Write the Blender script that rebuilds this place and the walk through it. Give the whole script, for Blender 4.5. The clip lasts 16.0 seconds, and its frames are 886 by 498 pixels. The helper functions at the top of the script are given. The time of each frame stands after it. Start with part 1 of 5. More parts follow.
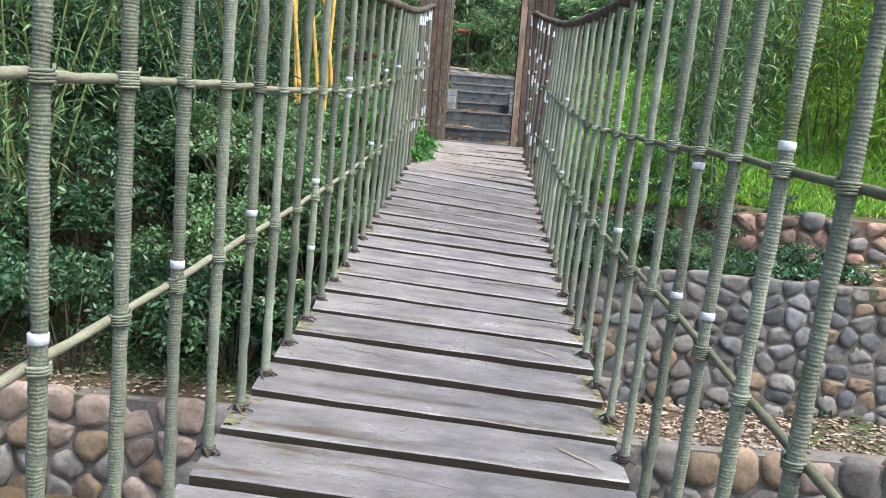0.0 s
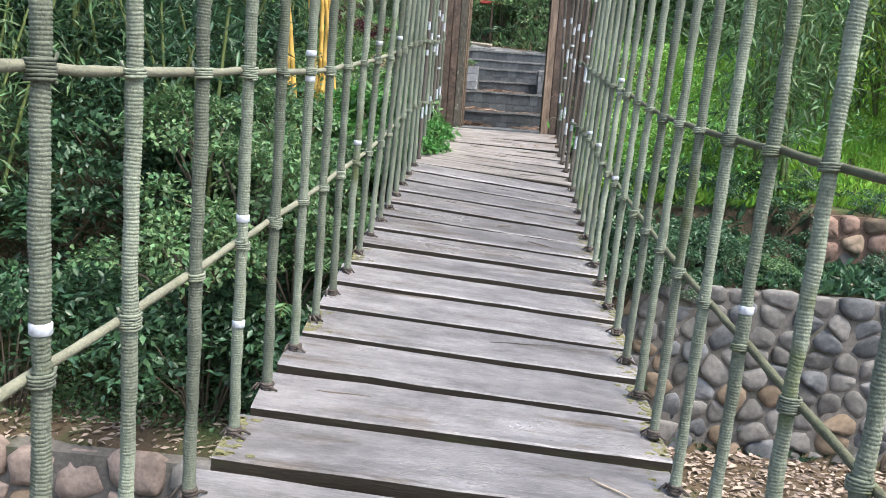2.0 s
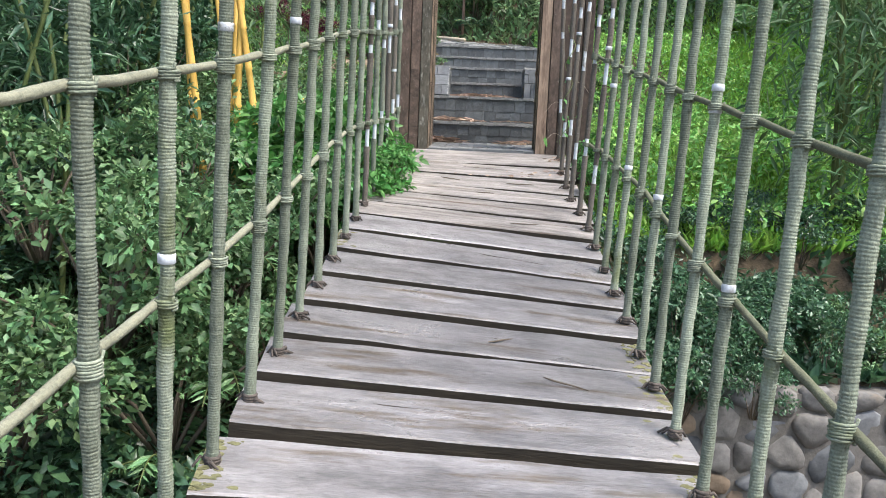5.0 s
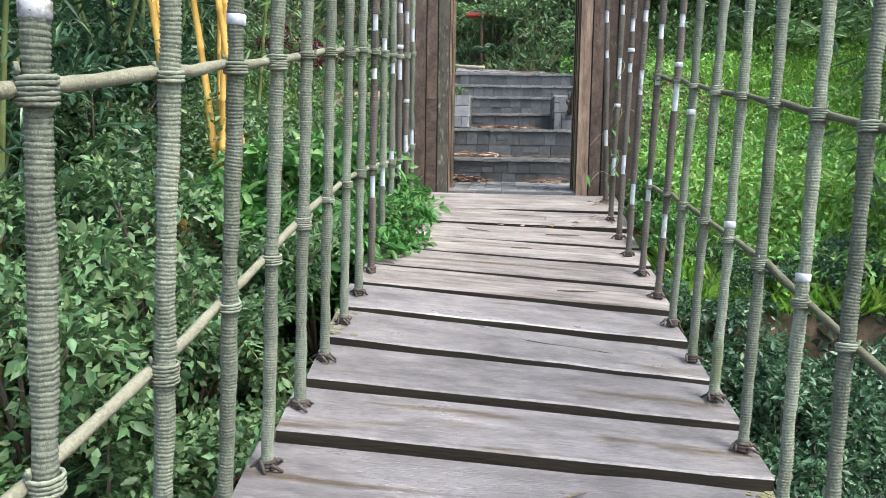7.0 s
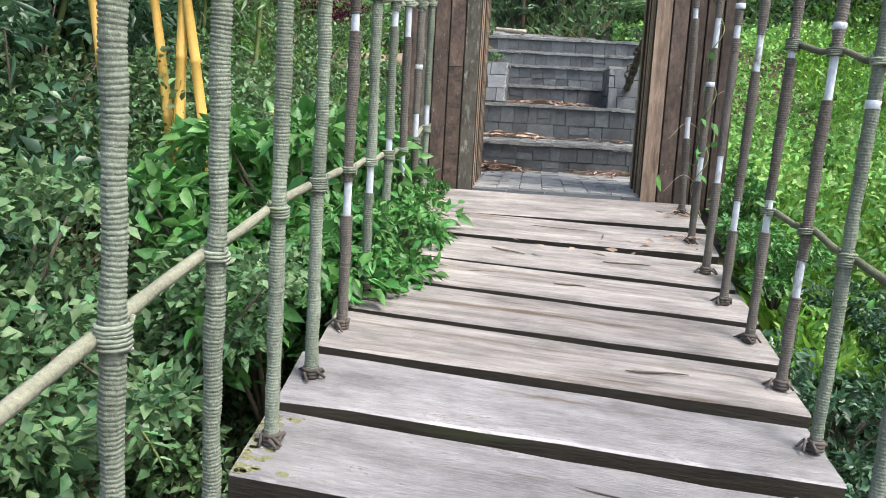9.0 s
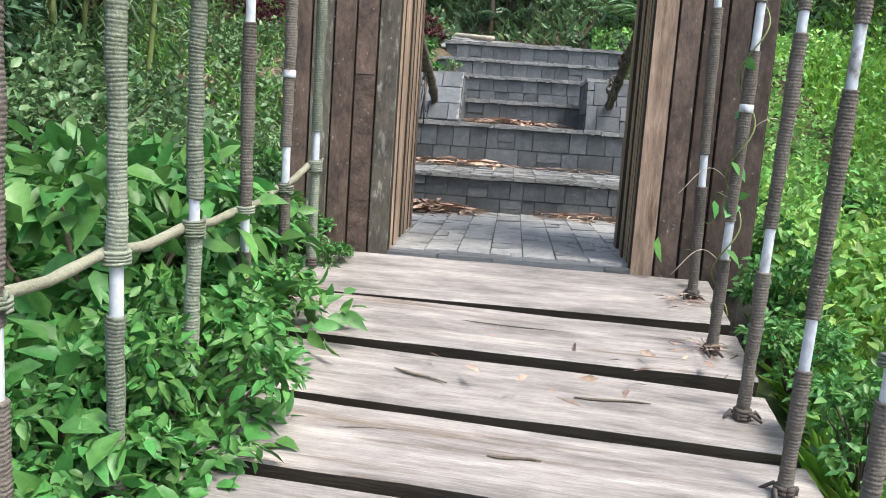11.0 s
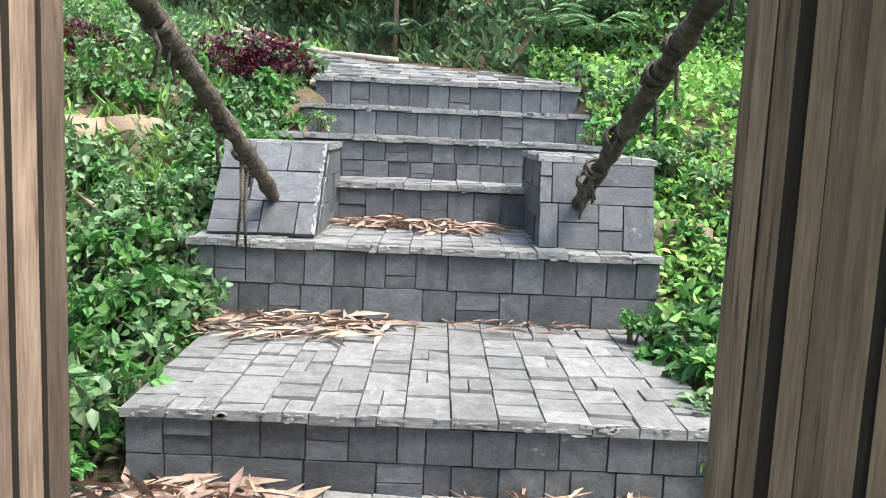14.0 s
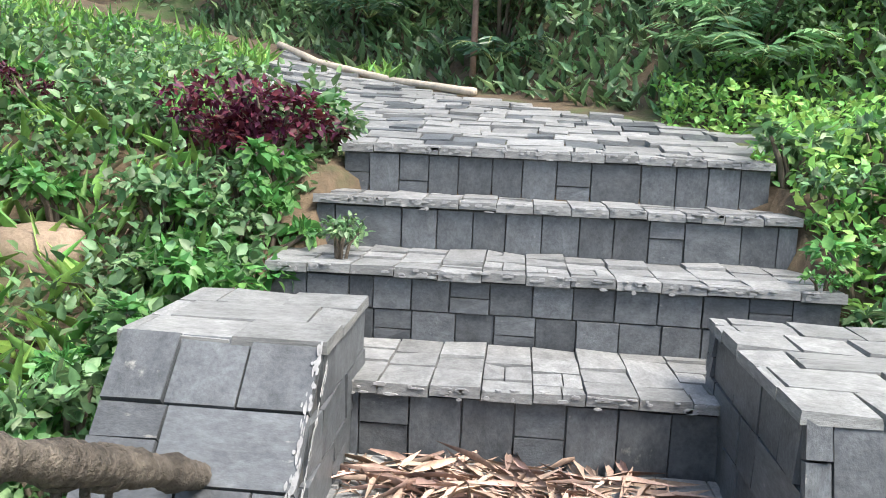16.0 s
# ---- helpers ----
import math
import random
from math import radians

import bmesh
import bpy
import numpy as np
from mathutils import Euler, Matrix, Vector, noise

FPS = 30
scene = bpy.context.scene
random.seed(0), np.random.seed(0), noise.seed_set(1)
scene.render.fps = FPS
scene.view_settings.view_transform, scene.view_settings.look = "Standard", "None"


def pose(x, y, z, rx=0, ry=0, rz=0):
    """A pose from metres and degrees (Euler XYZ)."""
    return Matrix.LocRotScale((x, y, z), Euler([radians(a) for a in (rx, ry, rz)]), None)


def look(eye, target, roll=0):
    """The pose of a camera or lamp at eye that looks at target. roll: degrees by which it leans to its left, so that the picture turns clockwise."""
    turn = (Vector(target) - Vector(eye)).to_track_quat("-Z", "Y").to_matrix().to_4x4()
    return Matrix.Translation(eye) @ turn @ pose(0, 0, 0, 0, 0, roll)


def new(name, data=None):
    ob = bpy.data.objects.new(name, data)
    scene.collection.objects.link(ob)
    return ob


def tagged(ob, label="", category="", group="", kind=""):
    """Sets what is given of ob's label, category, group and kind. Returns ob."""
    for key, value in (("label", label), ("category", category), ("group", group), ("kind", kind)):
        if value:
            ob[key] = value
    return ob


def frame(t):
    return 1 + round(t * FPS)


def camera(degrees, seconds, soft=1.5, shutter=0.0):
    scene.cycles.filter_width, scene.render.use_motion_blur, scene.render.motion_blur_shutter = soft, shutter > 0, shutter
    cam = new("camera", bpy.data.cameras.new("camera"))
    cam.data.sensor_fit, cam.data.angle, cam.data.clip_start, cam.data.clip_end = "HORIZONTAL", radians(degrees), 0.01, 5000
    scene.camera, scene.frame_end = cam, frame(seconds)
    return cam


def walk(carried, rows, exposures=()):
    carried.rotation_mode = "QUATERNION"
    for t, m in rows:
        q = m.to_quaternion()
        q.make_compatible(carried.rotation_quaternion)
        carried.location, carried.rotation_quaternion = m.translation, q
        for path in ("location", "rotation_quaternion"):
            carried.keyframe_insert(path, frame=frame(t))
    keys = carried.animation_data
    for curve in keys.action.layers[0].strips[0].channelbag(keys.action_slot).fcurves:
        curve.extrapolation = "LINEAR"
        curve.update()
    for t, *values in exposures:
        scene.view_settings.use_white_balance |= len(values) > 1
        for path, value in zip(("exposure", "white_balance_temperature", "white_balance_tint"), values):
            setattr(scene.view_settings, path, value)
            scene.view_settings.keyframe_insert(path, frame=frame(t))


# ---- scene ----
cam = camera(54.3, 16.0, soft=0.95)
PATH = [
    (0, (0.112, -2.338, 1.603), (0.038, -0.355, 1.354), 4.4),
    (0.5, (0.103, -1.928, 1.614), (0.044, 0.045, 1.292), 3.3),
    (1, (0.178, -1.505, 1.64), (0.113, 0.464, 1.297), 4.1),
    (1.5, (0.145, -1.081, 1.677), (0.028, 0.889, 1.355), 5.6),
    (2, (0.082, -0.723, 1.706), (-0.042, 1.25, 1.403), 4.2),
    (2.5, (0.073, -0.297, 1.718), (-0.022, 1.674, 1.391), 2.2),
    (3, (-0.003, 0.141, 1.733), (-0.07, 2.113, 1.407), 1.0),
    (3.5, (-0.076, 0.512, 1.669), (-0.098, 2.479, 1.307), 0.9),
    (4, (-0.04, 0.966, 1.771), (-0.091, 2.932, 1.409), 2.2),
    (4.2, (-0.003, 1.156, 1.802), (-0.079, 3.123, 1.45), 2.8),
    (6.3, (0.01, 2.517, 1.9), (-0.079, 4.501, 1.662), 1.1),
    (6.5, (-0.038, 2.619, 1.884), (-0.149, 4.603, 1.655), 1.2),
    (7, (-0.086, 2.924, 1.913), (-0.21, 4.906, 1.678), 0.9),
    (7.5, (-0.103, 3.330, 1.962), (-0.252, 5.311, 1.738), 1.9),
    (8, (-0.134, 3.691, 1.966), (-0.286, 5.666, 1.684), 1.3),
    (8.2, (-0.132, 3.820, 1.976), (-0.268, 5.790, 1.659), 1.8),
    (10.3, (-0.081, 5.359, 2.05), (-0.381, 7.32, 1.793), 5.5),
    (10.5, (-0.067, 5.513, 2.071), (-0.366, 7.475, 1.827), 5.4),
    (11, (-0.006, 5.853, 2.081), (-0.149, 7.827, 1.795), 4.0),
    (11.5, (0.045, 6.291, 2.141), (0.024, 8.264, 1.813), 4.5),
    (12, (-0.01, 6.698, 2.218), (0.01, 8.671, 1.892), 4.1),
    (12.5, (0.013, 7.145, 2.29), (0.083, 9.122, 1.993), 3.1),
    (12.6, (-0.002, 7.251, 2.308), (0.082, 9.232, 2.042), 3.8),
    (13, (-0.013, 7.594, 2.394), (0.053, 9.579, 2.159), 3.1),
    (13.5, (0.014, 8.039, 2.419), (0.067, 10.02, 2.148), 1.8),
    (14, (0.072, 8.553, 2.547), (0.089, 10.534, 2.27), 2.6),
    (14.5, (0.026, 9.048, 2.652), (-0.044, 11.032, 2.407), 3.3),
    (15, (0.025, 9.557, 2.708), (-0.068, 11.532, 2.408), 4.0),
    (15.5, (-0.032, 10.053, 2.806), (-0.164, 12.022, 2.481), 3.7),
    (16, (-0.032, 10.527, 2.906), (-0.193, 12.5, 2.619), 2.6),
]
EXPOSE = 1.52
walk(cam, [(t, look(eye, target, roll)) for t, eye, target, roll in PATH], [(0.0, EXPOSE), (8.2, EXPOSE + 0.05), (10.5, EXPOSE + 0.1), (12.0, EXPOSE + 0.13), (12.5, EXPOSE + 0.14), (13.0, EXPOSE + 0.5), (13.5, EXPOSE + 0.5), (14.0, EXPOSE + 0.5), (14.5, EXPOSE + 0.38), (16.0, EXPOSE + 0.33)])

# ---- world and light: bright, thinly overcast day, light from the right ----
SUN_EL, SUN_AZ = radians(60), radians(122)
world = bpy.data.worlds.new("sky")
scene.world = world
world.use_nodes = True
sky = world.node_tree.nodes.new("ShaderNodeTexSky")
sky.sky_type, sky.sun_disc = "NISHITA", False
sky.sun_elevation, sky.sun_rotation = SUN_EL, SUN_AZ
sky.air_density, sky.dust_density, sky.ozone_density = 1.0, 3.0, 1.0
back = world.node_tree.nodes["Background"]
back.inputs["Strength"].default_value = 0.15
world.node_tree.links.new(sky.outputs[0], back.inputs[0])
sun = new("sun", bpy.data.lights.new("sun", "SUN"))
sun.data.energy, sun.data.angle, sun.data.color = 1.7, radians(22), (1.0, 0.97, 0.92)
sun_from = Vector((math.sin(SUN_AZ) * math.cos(SUN_EL), math.cos(SUN_AZ) * math.cos(SUN_EL), math.sin(SUN_EL)))
sun.matrix_world = look(sun_from * 60, (0, 0, 0))

rng = np.random.default_rng(7)


# ---- materials ----
def material(name, dark, light, scale=8.0, rough=0.8, stretch=(1, 1, 1), bump=0.3, fine=60.0, spot=None, spot_size=3.0,
             spot_at=0.62, vary=0.0, island=0.0, hue=0.0, metal=0.0, through_light=0.0, spec=0.3, bump_dist=0.01, mottle=0.0, mottle_size=(5, 5, 5), gloss=0.0):
    """Two scales of noise between two colours, stains of a third, tone varied per object or per loose piece."""
    m = bpy.data.materials.new(name)
    m.use_nodes = True
    t = m.node_tree
    n, link = t.nodes, t.links.new
    bsdf = n["Principled BSDF"]
    bsdf.inputs["Roughness"].default_value = rough
    bsdf.inputs["Metallic"].default_value = metal
    bsdf.inputs["Specular IOR Level"].default_value = spec
    at = n.new("ShaderNodeTexCoord")
    mapping = n.new("ShaderNodeMapping")
    mapping.inputs["Scale"].default_value = stretch
    info = n.new("ShaderNodeObjectInfo")
    shift = n.new("ShaderNodeVectorMath")
    shift.operation = "MULTIPLY_ADD"
    link(info.outputs["Random"], shift.inputs[0])
    shift.inputs[1].default_value = (37, 23, 11)
    link(at.outputs["Object"], shift.inputs[2])
    link(shift.outputs[0], mapping.inputs["Vector"])

    def noise_at(s, detail=6.0):
        x = n.new("ShaderNodeTexNoise")
        x.inputs["Scale"].default_value, x.inputs["Detail"].default_value = s, detail
        x.inputs["Roughness"].default_value = 0.65
        link(mapping.outputs[0], x.inputs["Vector"])
        return x.outputs["Fac"]

    def mix(a, b, f, mode="MIX"):
        x = n.new("ShaderNodeMix")
        x.data_type, x.blend_type = "RGBA", mode
        for value, socket in ((f, x.inputs[0]), (a, x.inputs[6]), (b, x.inputs[7])):
            if hasattr(value, "links"):
                link(value, socket)
            else:
                socket.default_value = value
        return x.outputs[2]

    def ramp(f, lo, hi):
        x = n.new("ShaderNodeMapRange")
        x.inputs["From Min"].default_value, x.inputs["From Max"].default_value = lo, hi
        link(f, x.inputs["Value"])
        return x.outputs[0]

    big, small = noise_at(scale), noise_at(fine, 4.0)
    colour = mix((*dark, 1), (*light, 1), ramp(big, 0.3, 0.7))
    grain = ramp(small, 0.25, 0.75)
    colour = mix(colour, mix((*[c * 0.6 for c in dark], 1), (*[min(1, c * 1.3) for c in light], 1), grain), 0.4)
    if spot:
        colour = mix(colour, (*spot, 1), ramp(noise_at(spot_size, 8.0), spot_at, spot_at + 0.1))
    if mottle:
        other = n.new("ShaderNodeMapping")
        other.inputs["Scale"].default_value = mottle_size
        link(shift.outputs[0], other.inputs["Vector"])
        cloud = n.new("ShaderNodeTexNoise")
        cloud.inputs["Scale"].default_value, cloud.inputs["Detail"].default_value, cloud.inputs["Roughness"].default_value = 1.0, 7.0, 0.7
        link(other.outputs[0], cloud.inputs["Vector"])
        tone = n.new("ShaderNodeMapRange")
        for key, value in (("From Min", 0.32), ("From Max", 0.68), ("To Min", 1 - mottle), ("To Max", 1 + mottle)):
            tone.inputs[key].default_value = value
        link(cloud.outputs["Fac"], tone.inputs["Value"])
        if gloss:
            sheen = n.new("ShaderNodeMapRange")
            for key, value in (("From Min", 0.35), ("From Max", 0.65), ("To Min", rough + gloss), ("To Max", rough - gloss)):
                sheen.inputs[key].default_value = value
            link(cloud.outputs["Fac"], sheen.inputs["Value"])
            link(sheen.outputs[0], bsdf.inputs["Roughness"])
        worn = n.new("ShaderNodeHueSaturation")
        link(tone.outputs[0], worn.inputs["Value"])
        link(colour, worn.inputs["Color"])
        colour = worn.outputs[0]
    if vary or hue:
        hsv = n.new("ShaderNodeHueSaturation")
        x = n.new("ShaderNodeMapRange")
        x.inputs["To Min"].default_value, x.inputs["To Max"].default_value = 1 - vary, 1 + vary
        link(info.outputs["Random"], x.inputs["Value"])
        link(x.outputs[0], hsv.inputs["Value"])
        link(colour, hsv.inputs["Color"])
        colour = hsv.outputs[0]
    if island:
        geo = n.new("ShaderNodeNewGeometry")
        hsv = n.new("ShaderNodeHueSaturation")
        for lo, hi, socket, mult in ((1 - island, 1 + island, "Value", 1.0), (0.5 - hue, 0.5 + hue, "Hue", 7.3)):
            x = n.new("ShaderNodeMapRange")
            x.inputs["To Min"].default_value, x.inputs["To Max"].default_value = lo, hi
            f = n.new("ShaderNodeMath")
            f.operation, f.inputs[1].default_value = "MULTIPLY", mult
            g = n.new("ShaderNodeMath")
            g.operation = "FRACT"
            link(geo.outputs["Random Per Island"], f.inputs[0])
            link(f.outputs[0], g.inputs[0])
            link(g.outputs[0], x.inputs["Value"])
            link(x.outputs[0], hsv.inputs[socket])
        link(colour, hsv.inputs["Color"])
        colour = hsv.outputs[0]
    link(colour, bsdf.inputs["Base Color"])
    if bump:
        b = n.new("ShaderNodeBump")
        b.inputs["Strength"].default_value, b.inputs["Distance"].default_value = bump, bump_dist
        link(mix(big, small, 0.5), b.inputs["Height"])
        link(b.outputs[0], bsdf.inputs["Normal"])
    if through_light:
        tr = n.new("ShaderNodeBsdfTranslucent")
        both = n.new("ShaderNodeMixShader")
        both.inputs[0].default_value = through_light
        link(colour, tr.inputs[0])
        link(bsdf.outputs[0], both.inputs[1])
        link(tr.outputs[0], both.inputs[2])
        link(both.outputs[0], n["Material Output"].inputs[0])
    return m


PLANK = material("weathered_plank", (0.086, 0.080, 0.077), (0.268, 0.255, 0.252), 3.0, 0.40, (0.9, 6, 6), 0.6, 30, (0.10, 0.078, 0.055), 1.7, 0.56, vary=0.2, spec=0.55, mottle=0.42, mottle_size=(2.4, 4, 4), gloss=0.16)
# weathered side wood, darkened further to paint in the shade of the gaps
PLANK_SIDE = material("gap_shaded_side", (0.018, 0.015, 0.011), (0.06, 0.05, 0.036), 4.0, 0.8, (0.6, 5, 5), 0.5, 30, (0.05, 0.055, 0.025), 2.0, 0.58)
DRY_PLANK = material("dry_pale_plank", (0.125, 0.113, 0.104), (0.36, 0.33, 0.302), 3.0, 0.6, (0.5, 9, 9), 0.8, 30, (0.13, 0.095, 0.065), 1.7, 0.57, vary=0.14, spec=0.35, mottle=0.42, mottle_size=(3, 14, 14), gloss=0.1)
BOARD = material("post_board", (0.028, 0.0205, 0.0165), (0.125, 0.088, 0.067), 1.4, 0.7, (1, 1, 11), 0.5, 6, (0.29, 0.265, 0.23), 5.0, 0.635, vary=0.4, mottle=0.5, mottle_size=(0.9, 0.9, 16))
# pale board; on the left post's inner face it paints in the light
PALE_BOARD = material("pale_lit_board", (0.135, 0.09, 0.064), (0.345, 0.252, 0.182), 1.5, 0.72, (1.2, 1.2, 4), 0.5, 7, (0.12, 0.075, 0.05), 1.6, 0.60, vary=0.42, mottle=0.4, mottle_size=(1.6, 1.6, 9))
MOSSY_BOARD = material("mossy_grey_board", (0.048, 0.044, 0.033), (0.15, 0.135, 0.105), 1.4, 0.8, (1, 1, 9), 0.5, 6, (0.27, 0.26, 0.22), 3.0, 0.56, vary=0.2, mottle=0.4, mottle_size=(0.9, 0.9, 14))
# right post's inner boards, colour raised to stand in for missing light
OLIVE_BOARD = material("olive_brown_board", (0.125, 0.095, 0.06), (0.32, 0.25, 0.165), 1.5, 0.72, (1.2, 1.2, 4), 0.5, 7, (0.06, 0.042, 0.028), 1.6, 0.58, vary=0.35, mottle=0.35, mottle_size=(1.2, 1.2, 10))
WRAP = material("olive_rope", (0.095, 0.11, 0.076), (0.265, 0.295, 0.225), 5.0, 0.9, (1, 1, 1), 0.5, 160, (0.10, 0.12, 0.055), 3.0, 0.58, vary=0.26, mottle=0.22, mottle_size=(4, 4, 4))
DARK_WRAP = material("dark_rope", (0.06, 0.052, 0.043), (0.17, 0.15, 0.125), 5.0, 0.9, (1, 1, 1), 0.6, 150, (0.24, 0.22, 0.19), 3.0, 0.68, vary=0.15)
RAIL = material("rail_rope", (0.135, 0.138, 0.095), (0.285, 0.285, 0.205), 9.0, 0.9, (1, 1, 1), 0.6, 140, (0.15, 0.17, 0.09), 3.0, 0.6)
RAIL_DARK = material("mossy_rail_rope", (0.055, 0.06, 0.035), (0.16, 0.165, 0.105), 9.0, 0.9, (1, 1, 1), 0.6, 140, (0.07, 0.09, 0.04), 3.0, 0.6)
CABLE = material("old_cable", (0.03, 0.025, 0.02), (0.15, 0.128, 0.1), 9.0, 0.95, (1, 1, 1), 1.0, 70, (0.24, 0.21, 0.17), 6.0, 0.62, mottle=0.55, mottle_size=(14, 14, 14), bump_dist=0.03)
KNOT = material("knot_cord", (0.035, 0.03, 0.026), (0.12, 0.10, 0.085), 20, 0.9, bump=0.5, vary=0.2)
WHITE = material("white_sheath", (0.36, 0.39, 0.42), (0.64, 0.67, 0.70), 12, 0.45, bump=0.2, spot=(0.17, 0.16, 0.13), spot_size=9, spot_at=0.56)
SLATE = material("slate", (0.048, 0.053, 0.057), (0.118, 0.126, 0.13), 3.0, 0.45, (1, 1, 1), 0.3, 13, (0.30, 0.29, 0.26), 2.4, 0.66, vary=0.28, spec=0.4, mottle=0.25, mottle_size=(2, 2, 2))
# the same slate for upward faces, skylight painted in as a paler tone
SLATE_TOP = material("skylit_slate", (0.118, 0.122, 0.118), (0.265, 0.265, 0.252), 3.0, 0.55, (1, 1, 1), 0.3, 13, (0.40, 0.395, 0.375), 3.0, 0.66, vary=0.2, spec=0.4, mottle=0.28, mottle_size=(2, 2, 2))
# landing slate, lightened again to paint in the sky's shine on it
PAVING = material("skyshine_paving_slate", (0.16, 0.163, 0.157), (0.34, 0.338, 0.322), 3.0, 0.5, (1, 1, 1), 0.3, 13, (0.46, 0.45, 0.43), 3.0, 0.64, vary=0.18, spec=0.45, mottle=0.3, mottle_size=(2, 2, 2))
MORTAR = material("dark_mortar", (0.055, 0.055, 0.052), (0.14, 0.137, 0.128), 9, 0.95, bump=0.6)
EARTH = material("earthy_mortar", (0.09, 0.083, 0.072), (0.2, 0.185, 0.165), 5, 0.95, bump=0.8, fine=30, spot=(0.06, 0.07, 0.035), spot_size=1.5, spot_at=0.55)
MOSS = material("moss", (0.115, 0.115, 0.06), (0.215, 0.205, 0.095), 30, 0.9, bump=0.6, fine=120)
LIME = material("lime_streak", (0.2, 0.2, 0.195), (0.36, 0.36, 0.35), 12, 0.9, bump=0.4)
LICHEN = material("grey_lichen", (0.12, 0.115, 0.095), (0.25, 0.24, 0.2), 20, 0.95, bump=0.3)
STONE = material("river_stone", (0.085, 0.082, 0.077), (0.215, 0.203, 0.185), 2.5, 0.8, bump=0.5, fine=24, spot=(0.24, 0.19, 0.14), spot_size=1.4, spot_at=0.64, vary=0.32, mottle=0.3, mottle_size=(2, 2, 2))
WARM_STONE = material("ochre_stone", (0.12, 0.09, 0.06), (0.27, 0.205, 0.145), 2.5, 0.85, bump=0.5, fine=24, vary=0.25)
COOL_STONE = material("blue_grey_stone", (0.065, 0.07, 0.074), (0.165, 0.17, 0.174), 2.5, 0.7, bump=0.5, fine=24, vary=0.3, mottle=0.35, mottle_size=(2.5, 2.5, 2.5), spot=(0.25, 0.23, 0.2), spot_size=2.0, spot_at=0.62)
PINK_STONE = material("brownish_river_stone", (0.13, 0.10, 0.085), (0.29, 0.23, 0.195), 2.5, 0.75, bump=0.4, fine=24, vary=0.25, mottle=0.35, mottle_size=(2.5, 2.5, 2.5))
RED_STONE = material("reddish_stone", (0.16, 0.10, 0.075), (0.36, 0.245, 0.19), 2.5, 0.85, bump=0.6, fine=24, vary=0.25, mottle=0.3, mottle_size=(2.5, 2.5, 2.5))
RED_EARTH = material("reddish_earth", (0.09, 0.058, 0.042), (0.23, 0.155, 0.115), 5, 0.95, bump=0.8, fine=30)
SOIL = material("forest_soil", (0.035, 0.028, 0.018), (0.135, 0.098, 0.06), 1.3, 0.95, bump=0.9, fine=20, spot=(0.06, 0.09, 0.03), spot_size=0.7, spot_at=0.52, bump_dist=0.03)
LITTER = material("dry_leaf_litter", (0.19, 0.125, 0.09), (0.48, 0.35, 0.27), 9, 0.85, bump=0.2, island=0.4, hue=0.015)
PALE_LITTER = material("pale_leaf_litter", (0.17, 0.125, 0.095), (0.44, 0.36, 0.29), 9, 0.9, bump=0.2, island=0.45, hue=0.012)
LEAF_DARK = material("dark_leaf", (0.026, 0.07, 0.038), (0.08, 0.172, 0.08), 3, 0.35, bump=0, island=0.6, hue=0.03, through_light=0.3, spec=0.5)
LEAF_MID = material("green_leaf", (0.064, 0.14, 0.055), (0.172, 0.29, 0.125), 3, 0.45, bump=0, island=0.45, hue=0.03, through_light=0.3, spec=0.45)
LEAF_BRIGHT = material("bright_leaf", (0.048, 0.16, 0.036), (0.112, 0.285, 0.07), 3, 0.45, bump=0, island=0.3, hue=0.02, through_light=0.3, spec=0.45)
BAMBOO_LEAF = material("bamboo_leaf", (0.11, 0.22, 0.03), (0.26, 0.42, 0.07), 3, 0.5, bump=0, island=0.45, hue=0.03, through_light=0.35)
GRASS = material("lawn_grass", (0.22, 0.44, 0.06), (0.38, 0.64, 0.13), 0.9, 0.6, bump=0, island=0.3, hue=0.02, through_light=0.35)
LUSH = material("lush_leaf", (0.15, 0.335, 0.07), (0.31, 0.55, 0.145), 3, 0.5, bump=0, island=0.4, hue=0.03, through_light=0.33, spec=0.4)
HILL_LEAF = material("slope_leaf", (0.075, 0.14, 0.06), (0.21, 0.335, 0.15), 3, 0.45, bump=0, island=0.7, hue=0.03, through_light=0.3, spec=0.5)
FERN_LEAF = material("fern_leaf", (0.10, 0.22, 0.085), (0.24, 0.43, 0.19), 3, 0.4, bump=0, island=0.35, hue=0.02, through_light=0.3, spec=0.5)
RED_LEAF = material("purple_leaf", (0.03, 0.009, 0.016), (0.13, 0.022, 0.045), 3, 0.45, bump=0, island=0.5, hue=0.04, through_light=0.25)
CULM = material("yellow_culm", (0.52, 0.30, 0.06), (0.72, 0.47, 0.13), 3, 0.4, (6, 6, 0.7), bump=0.1, spot=(0.25, 0.30, 0.07), spot_size=1.2, spot_at=0.66)
GREEN_CULM = material("green_culm", (0.07, 0.10, 0.03), (0.17, 0.21, 0.07), 3, 0.45, (6, 6, 0.7), bump=0.1, vary=0.3)
BARK = material("bark", (0.07, 0.055, 0.04), (0.19, 0.155, 0.115), 4, 0.95, (4, 4, 1), bump=0.8, vary=0.2)
PALE_WOOD = material("bleached_log", (0.33, 0.27, 0.20), (0.56, 0.48, 0.37), 4, 0.85, (6, 6, 1), bump=0.5)
SIGN_RED = material("red_paint", (0.36, 0.05, 0.04), (0.50, 0.09, 0.06), 6, 0.5, bump=0.1)
POLE = material("rusty_pole", (0.15, 0.085, 0.06), (0.29, 0.19, 0.14), 8, 0.7, bump=0.3)
YELLOW = material("flower_yellow", (0.7, 0.45, 0.03), (0.85, 0.6, 0.08), 20, 0.6, bump=0)
